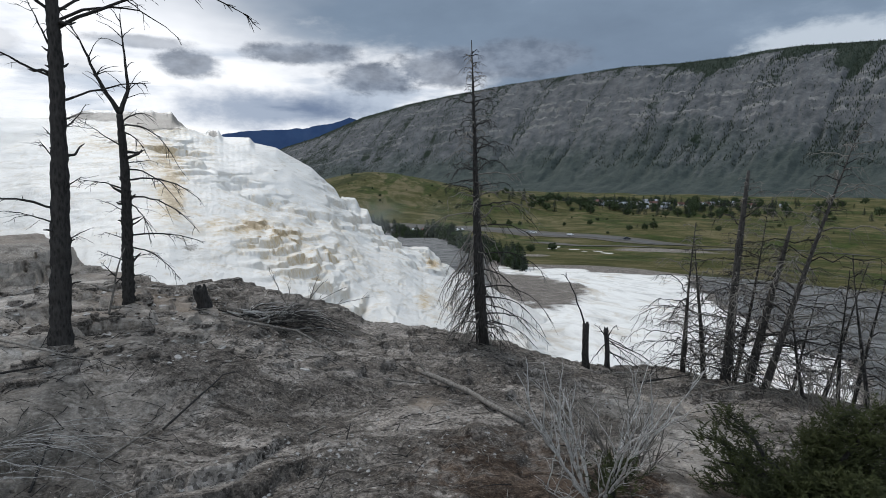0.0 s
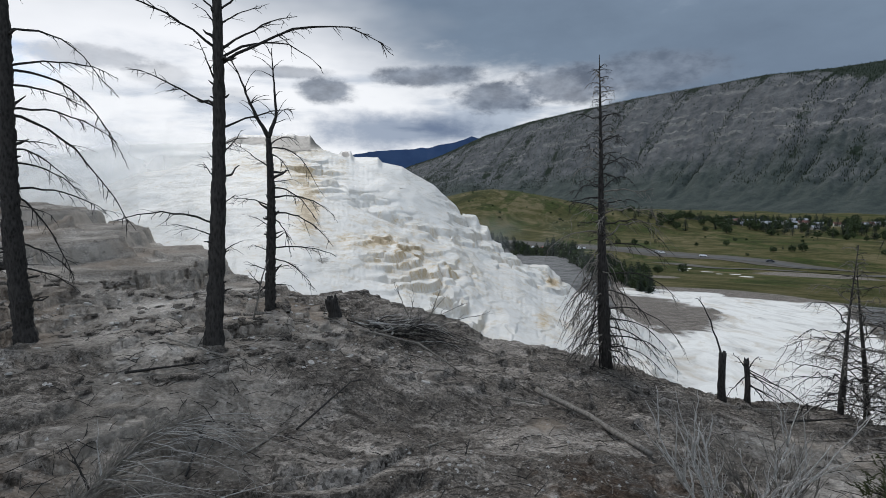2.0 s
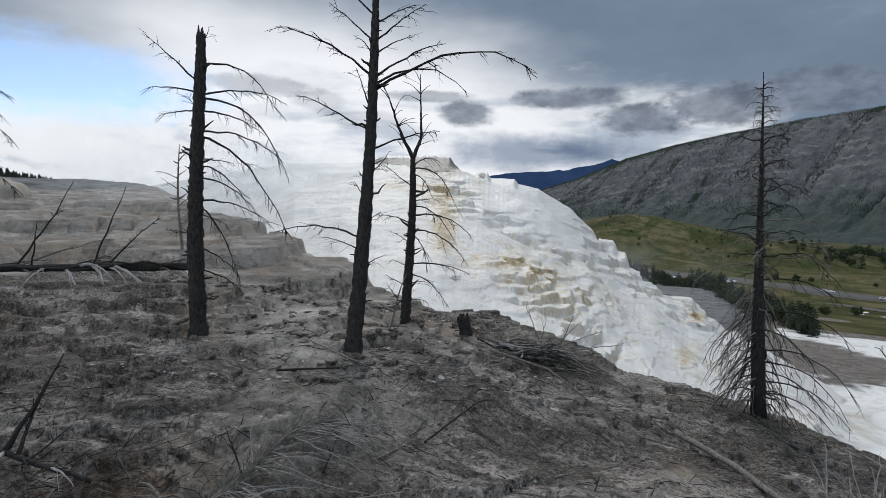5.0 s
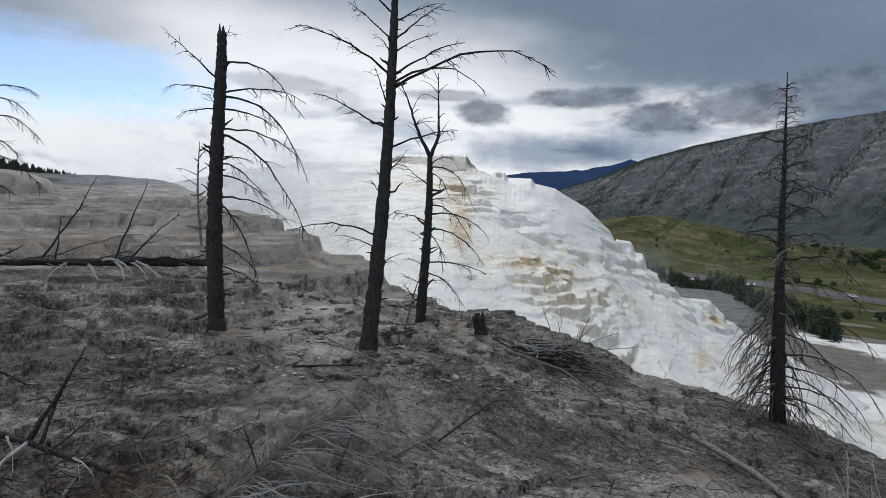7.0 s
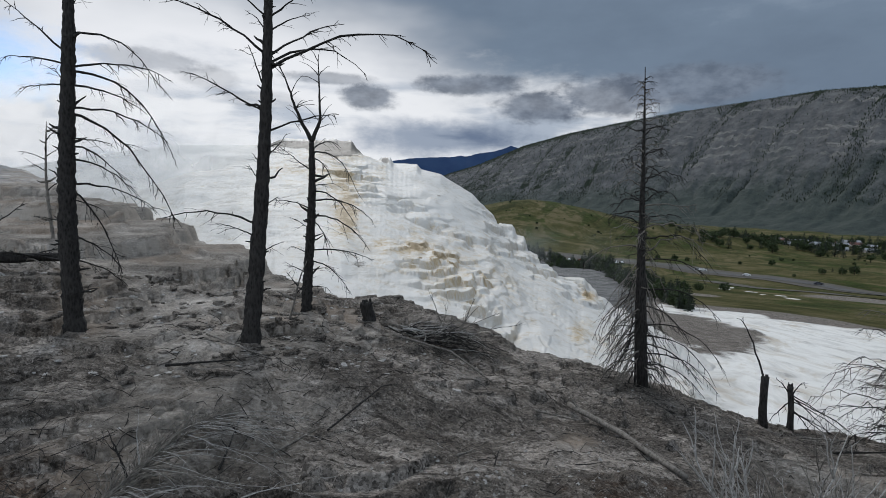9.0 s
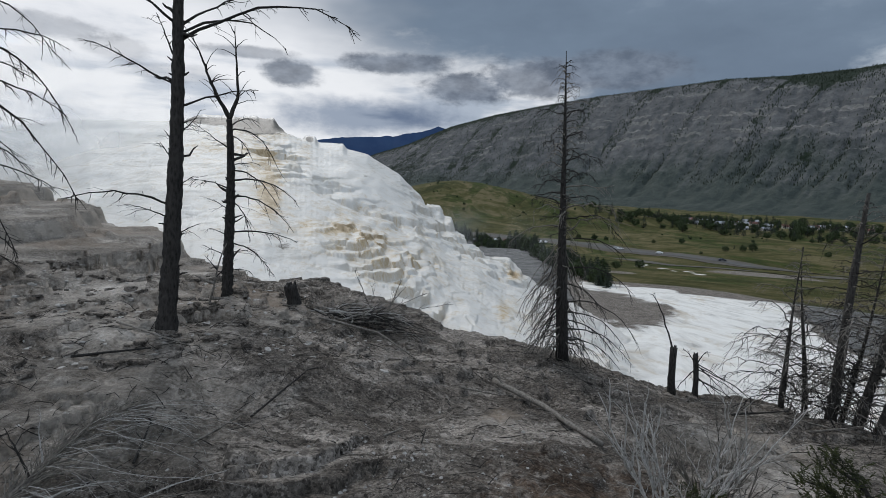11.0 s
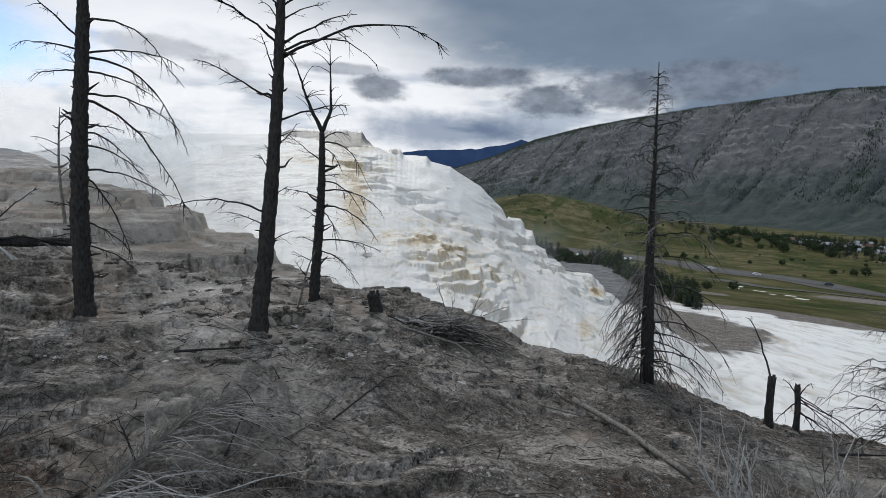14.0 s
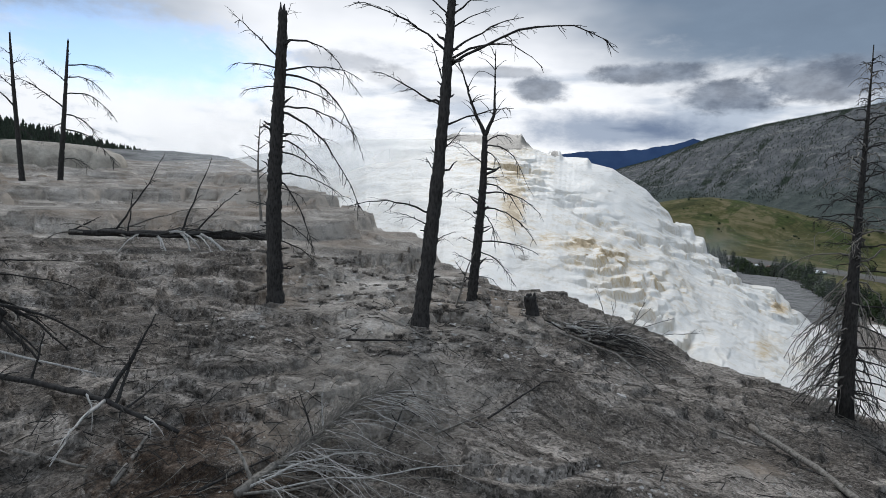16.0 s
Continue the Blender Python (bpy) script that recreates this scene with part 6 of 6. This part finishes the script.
ribbon("car_park", ((-7.5, 440), (-5, 436), (-2, 432), (0.5, 425)), 30, GRAVEL, 0.33, "gravel car park beside the valley road", "car park")
ribbon("track", ((9, 255), (14, 235), (20, 240), (24, 262), (28, 290)), 14, GRAVEL, 0.2, "bare dirt track across the meadow", "track")

PAINTS = [plain_material("car_paint_" + n, tuple(0.8 * v for v in c), c, 2.0, 0.3, 0.0) for n, c in (("white", (0.75, 0.75, 0.75)), ("silver", (0.4, 0.41, 0.42)), ("dark", (0.03, 0.035, 0.045)), ("red", (0.3, 0.03, 0.03)))]
GLASS = plain_material("dark_window_glass", (0.01, 0.012, 0.014), (0.02, 0.022, 0.025), 2.0, 0.1, 0.0)
RUBBER = plain_material("tyre_rubber", (0.012, 0.012, 0.012), (0.02, 0.02, 0.02), 20.0, 0.9)


def extrude_profile(b, prof, w, inset=0.0):
    """A side outline (x, z) made w wide; inset narrows the upper points."""
    k, n = len(b.v), len(prof)
    zmin, zmax = min(p[1] for p in prof), max(p[1] for p in prof)
    for s in (-1, 1):
        for x, z in prof:
            b.v.append((x, s * (w / 2 - inset * (z - zmin) / (zmax - zmin)), z))
    b.f.append(tuple(k + i for i in range(n)))
    b.f.append(tuple(k + n + i for i in reversed(range(n))))
    b.f += [(k + (i + 1) % n, k + i, k + n + i, k + n + (i + 1) % n) for i in range(n)]


def build_car(paint, label, tall=False):
    car = thing("car", (0, 0, 0), label, "car", "cars in the valley")
    top = 1.85 if tall else 1.45
    b = Builder()
    extrude_profile(b, [(-2.2, 0.35), (-2.25, 0.8), (-2.1, 0.95), (-1.0, 1.0), (1.0, 1.0), (2.1, 0.85), (2.25, 0.6), (2.2, 0.35)], 1.8, 0.08)
    extrude_profile(b, [(-1.75, 0.97), (-1.3, top), (0.55, top), (1.15, 0.97)], 1.66, 0.2)
    part("body", b, paint, car, smooth=False)
    for s in (-1, 1):
        b = Builder()
        y = s * 0.8
        b.v = [(-1.45, y, 1.02), (-1.15, y * 0.86, top - 0.1), (0.45, y * 0.86, top - 0.1), (0.9, y, 1.02), (-1.45, y * 1.03, 1.02), (-1.15, y * 0.89, top - 0.1), (0.45, y * 0.89, top - 0.1), (0.9, y * 1.03, 1.02)]
        b.f = [(4, 5, 6, 7), (0, 3, 2, 1), (0, 1, 5, 4), (3, 7, 6, 2), (1, 2, 6, 5), (0, 4, 7, 3)]
        part("window", b, GLASS, car, smooth=False)
        for x in (-1.4, 1.4):
            b = Builder()
            b.tube([(x, s * 0.72, 0.33), (x, s * 0.92, 0.33)], [0.33, 0.33], 12)
            part("wheel", b, RUBBER, car, smooth=False)
    return car


def on_road(az, r, lift, turn):
    p = spot(az, r, lift)
    return Matrix.Translation(p) @ pose(0, 0, 0, 0, 0, turn)


rngc = random.Random(211)
protos = [build_car(PAINTS[0], "white car parked or driving in the valley"), build_car(PAINTS[1], "silver car parked on gravel"), build_car(PAINTS[2], "dark car parked on gravel"), build_car(PAINTS[0], "white van parked on gravel", True), build_car(PAINTS[3], "dark red car parked on gravel")]
slots = [(-6.6, 440, 0), (-6.2, 436, 2), (-5.8, 441, 0), (-5.4, 432, 1), (-5.0, 438, 2), (-4.6, 431, 0), (-4.1, 437, 3), (-3.7, 430, 2), (-3.2, 435, 0), (-2.7, 428, 1), (-2.2, 433, 4), (-1.7, 427, 2), (0.6, 424, 0), (1.3, 424, 3), (1.8, 426, 0)]
drive = [(9.0, 409, 0), (12.6, 388, 0), (18.0, 362, 2), (8.6, 411, 1)]
used = set()
for a, r, k in slots + drive:
    m = on_road(a, r, 0.34 if (a, r, k) in slots else 0.41, rngc.uniform(-25, 25) + (60 if (a, r, k) in slots else -20))
    if k in used:
        copy_thing(protos[k], m)
    else:
        used.add(k)
        protos[k].matrix_basis = m


def valley_tree(kind, seed):
    rng = random.Random(seed)
    if kind == "conifer":
        t = thing("conifer_tree", (0, 0, 0), "dark green conifer standing in the valley", "tree", "trees in the valley")
        h = 7.0
    else:
        t = thing("leafy_tree", (0, 0, 0), "rounded dark green leafy tree in the valley", "tree", "trees in the valley")
        h = 6.0
    b = Builder()
    b.tube([(0, 0, -0.3), (0.05, 0, h * 0.4), (0, 0.03, h * 0.8)], [0.2, 0.15, 0.05], 6)
    part("trunk", b, BARK, t)
    b = Builder()
    if kind == "conifer":
        for j in range(11):
            u = j / 10
            rr = h * 0.23 * (1 - u) ** 0.8 + 0.06
            for q in range(7):
                a = q * 0.9 + j * 0.7 + rng.uniform(-0.2, 0.2)
                z = h * (0.1 + 0.86 * u)
                o = Vector((0, 0, z + 0.25))
                e = Vector((math.cos(a) * rr * rng.uniform(0.7, 1.2), math.sin(a) * rr * rng.uniform(0.7, 1.2), z - 0.3 * rng.random()))
                s = Vector((-math.sin(a), math.cos(a), 0)) * rr * 0.42
                k = len(b.v)
                b.v += [o, e - s, e + Vector((0, 0, 0.35)), e + s]
                b.f += [(k, k + 1, k + 2), (k, k + 2, k + 3)]
    else:
        for _ in range(150):
            d = Vector((rng.gauss(0, 1), rng.gauss(0, 1), rng.gauss(0, 0.8))).normalized() * rng.uniform(0.55, 1.0)
            c = Vector((d.x * h * 0.46, d.y * h * 0.46, h * 0.46 + d.z * h * 0.4))
            for _ in range(3):
                k = len(b.v)
                for _ in range(3):
                    b.v.append(c + Vector((rng.uniform(-1, 1), rng.uniform(-1, 1), rng.uniform(-1, 1))) * 0.62)
                b.f.append((k, k + 1, k + 2))
    part("crown", b, CONIFER if kind == "conifer" else BROADLEAF, t, smooth=False)
    return t


kinds = [valley_tree("conifer", 221), valley_tree("conifer", 222), valley_tree("leafy", 223)]
first = [True, True, True]


def plant(k, az, r, size, turn):
    m = Matrix.Translation(spot(az, r, -0.2)) @ pose(0, 0, 0, 0, 0, turn) @ Matrix.Diagonal((size, size, size * 1.0, 1))
    if first[k]:
        first[k] = False
        kinds[k].matrix_basis = m
    else:
        copy_thing(kinds[k], m).scale = (size, size, size)


rngv = random.Random(231)
# dark row below the terrace's far edge
ROW_AZ, ROW_R, ROW_SIZE = (-7.6, -1, 3, 8), (470, 277, 140, 90), (1.5, 1.4, 0.95, 0.62)
for i in range(130):
    a = -7.6 + 15.8 * i / 129 + rngv.uniform(-0.4, 0.4)
    plant(rngv.choice((0, 1, 0, 2)), a, float(np.interp(a, ROW_AZ, ROW_R)) * rngv.uniform(0.96, 1.12), float(np.interp(a, ROW_AZ, ROW_SIZE)) * rngv.uniform(0.5, 1.1), rngv.uniform(0, 360))
# shrubs and single trees on the meadow and the green hill
for a, r, s in ((10.9, 190, 0.55), (18.2, 430, 0.8), (19.6, 440, 0.9), (20.4, 450, 1.2), (5.0, 480, 0.8), (6.5, 470, 1.0), (7.6, 470, 0.7), (12.0, 470, 0.6), (14.5, 480, 0.9), (26.0, 460, 0.8), (16.2, 400, 0.4), (8.7, 170, 0.5), (7.4, 160, 0.6)):
    plant(2, a, r, s, rngv.uniform(0, 360))
for _ in range(46):
    plant(2, rngv.uniform(-10.5, 5), rngv.uniform(600, 760), rngv.uniform(0.2, 0.55), rngv.uniform(0, 360))
for _ in range(40):
    plant(rngv.choice((0, 2)), rngv.uniform(4, 40), rngv.uniform(450, 760), rngv.uniform(0.2, 0.6), rngv.uniform(0, 360))
# the town's trees
for _ in range(460):
    plant(rngv.choice((0, 1, 2, 2)), rngv.triangular(4.0, 39, 16), rngv.uniform(640, 1060), rngv.uniform(0.8, 2.1), rngv.uniform(0, 360))

WALLS = [plain_material("house_wall_" + n, tuple(0.8 * v for v in c), c, 0.6, 0.9) for n, c in (("cream", (0.55, 0.52, 0.45)), ("stone", (0.33, 0.31, 0.29)))]
ROOFS = [plain_material("roof_" + n, tuple(0.7 * v for v in c), c, 0.8, 0.8) for n, c in (("red", (0.13, 0.06, 0.05)), ("grey", (0.3, 0.31, 0.33)))]


def build_house(wall, roof, label, w, d, h):
    t = thing("house", (0, 0, 0), label, "house", "houses of the town")
    b = Builder()
    b.v = [(-w, -d, -1), (w, -d, -1), (w, d, -1), (-w, d, -1), (-w, -d, h), (w, -d, h), (w, d, h), (-w, d, h), (-w, 0, h + d * 0.65), (w, 0, h + d * 0.65)]
    b.f = [(0, 1, 5, 4), (1, 2, 6, 9, 5), (2, 3, 7, 6), (3, 0, 4, 8, 7)]
    part("wall", b, wall, t, smooth=False)
    b = Builder()
    for s in (-1, 1):
        k = len(b.v)
        for z in (0.1, 0.4):
            b.v += [(-w - 0.6, s * (d + 0.7), h - 0.45 + z), (w + 0.6, s * (d + 0.7), h - 0.45 + z), (w + 0.6, 0, h + d * 0.65 + z), (-w - 0.6, 0, h + d * 0.65 + z)]
        b.f += [(k, k + 1, k + 2, k + 3), (k + 7, k + 6, k + 5, k + 4), (k, k + 4, k + 5, k + 1), (k + 1, k + 5, k + 6, k + 2), (k + 3, k + 7, k + 4, k)]
    part("roof", b, roof, t, smooth=False)
    n = int(w / 2.2)
    for i in range(n):
        x = -w + (i + 0.5) * 2 * w / n
        b = Builder()
        extrude_profile(b, [(x - 0.6, h * 0.35), (x - 0.6, h * 0.8), (x + 0.6, h * 0.8), (x + 0.6, h * 0.35)], 2 * d + 0.12)
        part("window", b, GLASS, t, smooth=False)
    return t


houses = [build_house(WALLS[0], ROOFS[0], "cream house with a red roof among trees", 6, 3.6, 4), build_house(WALLS[1], ROOFS[1], "stone house with a grey roof among trees", 5, 3.2, 3.5), build_house(WALLS[0], ROOFS[1], "long pale building with a grey roof", 11, 4, 4)]
seen = set()
for k, a, r in ((2, 6.6, 900), (0, 8.0, 960), (2, 8.6, 900), (1, 10.2, 930), (0, 11.4, 980), (1, 13.0, 900), (2, 14.3, 1000), (0, 15.2, 880), (1, 16.5, 940), (1, 17.6, 860), (0, 18.6, 920), (2, 20.0, 980), (1, 21.4, 860), (0, 22.8, 930), (1, 24.5, 880), (2, 26.5, 960), (0, 28.5, 900), (1, 31, 920), *[(rngv.choice((0, 1, 1, 1)), rngv.triangular(6.5, 27, 15), rngv.uniform(800, 960)) for _ in range(36)]):
    m = Matrix.Translation(spot(a, r, -0.3)) @ pose(0, 0, 0, 0, 0, rngv.uniform(-35, 35) - a)
    if k in seen:
        copy_thing(houses[k], m)
    else:
        seen.add(k)
        houses[k].matrix_basis = m


# ---- rounded mound of tan travertine on the skyline ----
def travertine_mound(az, r, w, d, h, label, seed):
    c = spot(az, r, -1.1)
    n = np.linspace(0, 1, 26)
    A, U = np.meshgrid(np.linspace(0, 2 * np.pi, 72, endpoint=False), n)
    rad = np.cos(U * np.pi / 2) ** 0.42
    rr = rad * (1 + 0.16 * (fbm(np.cos(A) * 2.2 + 5, np.sin(A) * 2.2 + seed, seed, 3) - 0.5) + 0.05 * (fbm(np.cos(A) * 9, np.sin(A) * 9, seed + 3, 2) - 0.5))
    a = -radians(az)
    X, Y = np.cos(A) * rr * w, np.sin(A) * rr * d
    Z = np.sin(U * np.pi / 2) ** 0.8 * h + 0.15 * (fbm(X * 0.6, Y * 0.6, seed + 7, 3) - 0.5)
    ob = part("travertine_mound", grid_mesh("travertine_mound", X * math.cos(a) - Y * math.sin(a) + c.x, X * math.sin(a) + Y * math.cos(a) + c.y, Z + c.z, TAN, close=True), TAN)
    tagged(ob, label, "rock mound", "travertine mounds")


travertine_mound(-67.6, 47, 4.6, 3.5, 2.35, "rounded tan travertine mound with a steep fluted face", 301)
travertine_mound(-63.9, 46, 1.6, 2.2, 2.0, "small rounded tan travertine mound beside a larger one", 302)
travertine_mound(-75.0, 45, 4.0, 3.0, 2.6, "rounded tan travertine mound with a steep fluted face", 303)
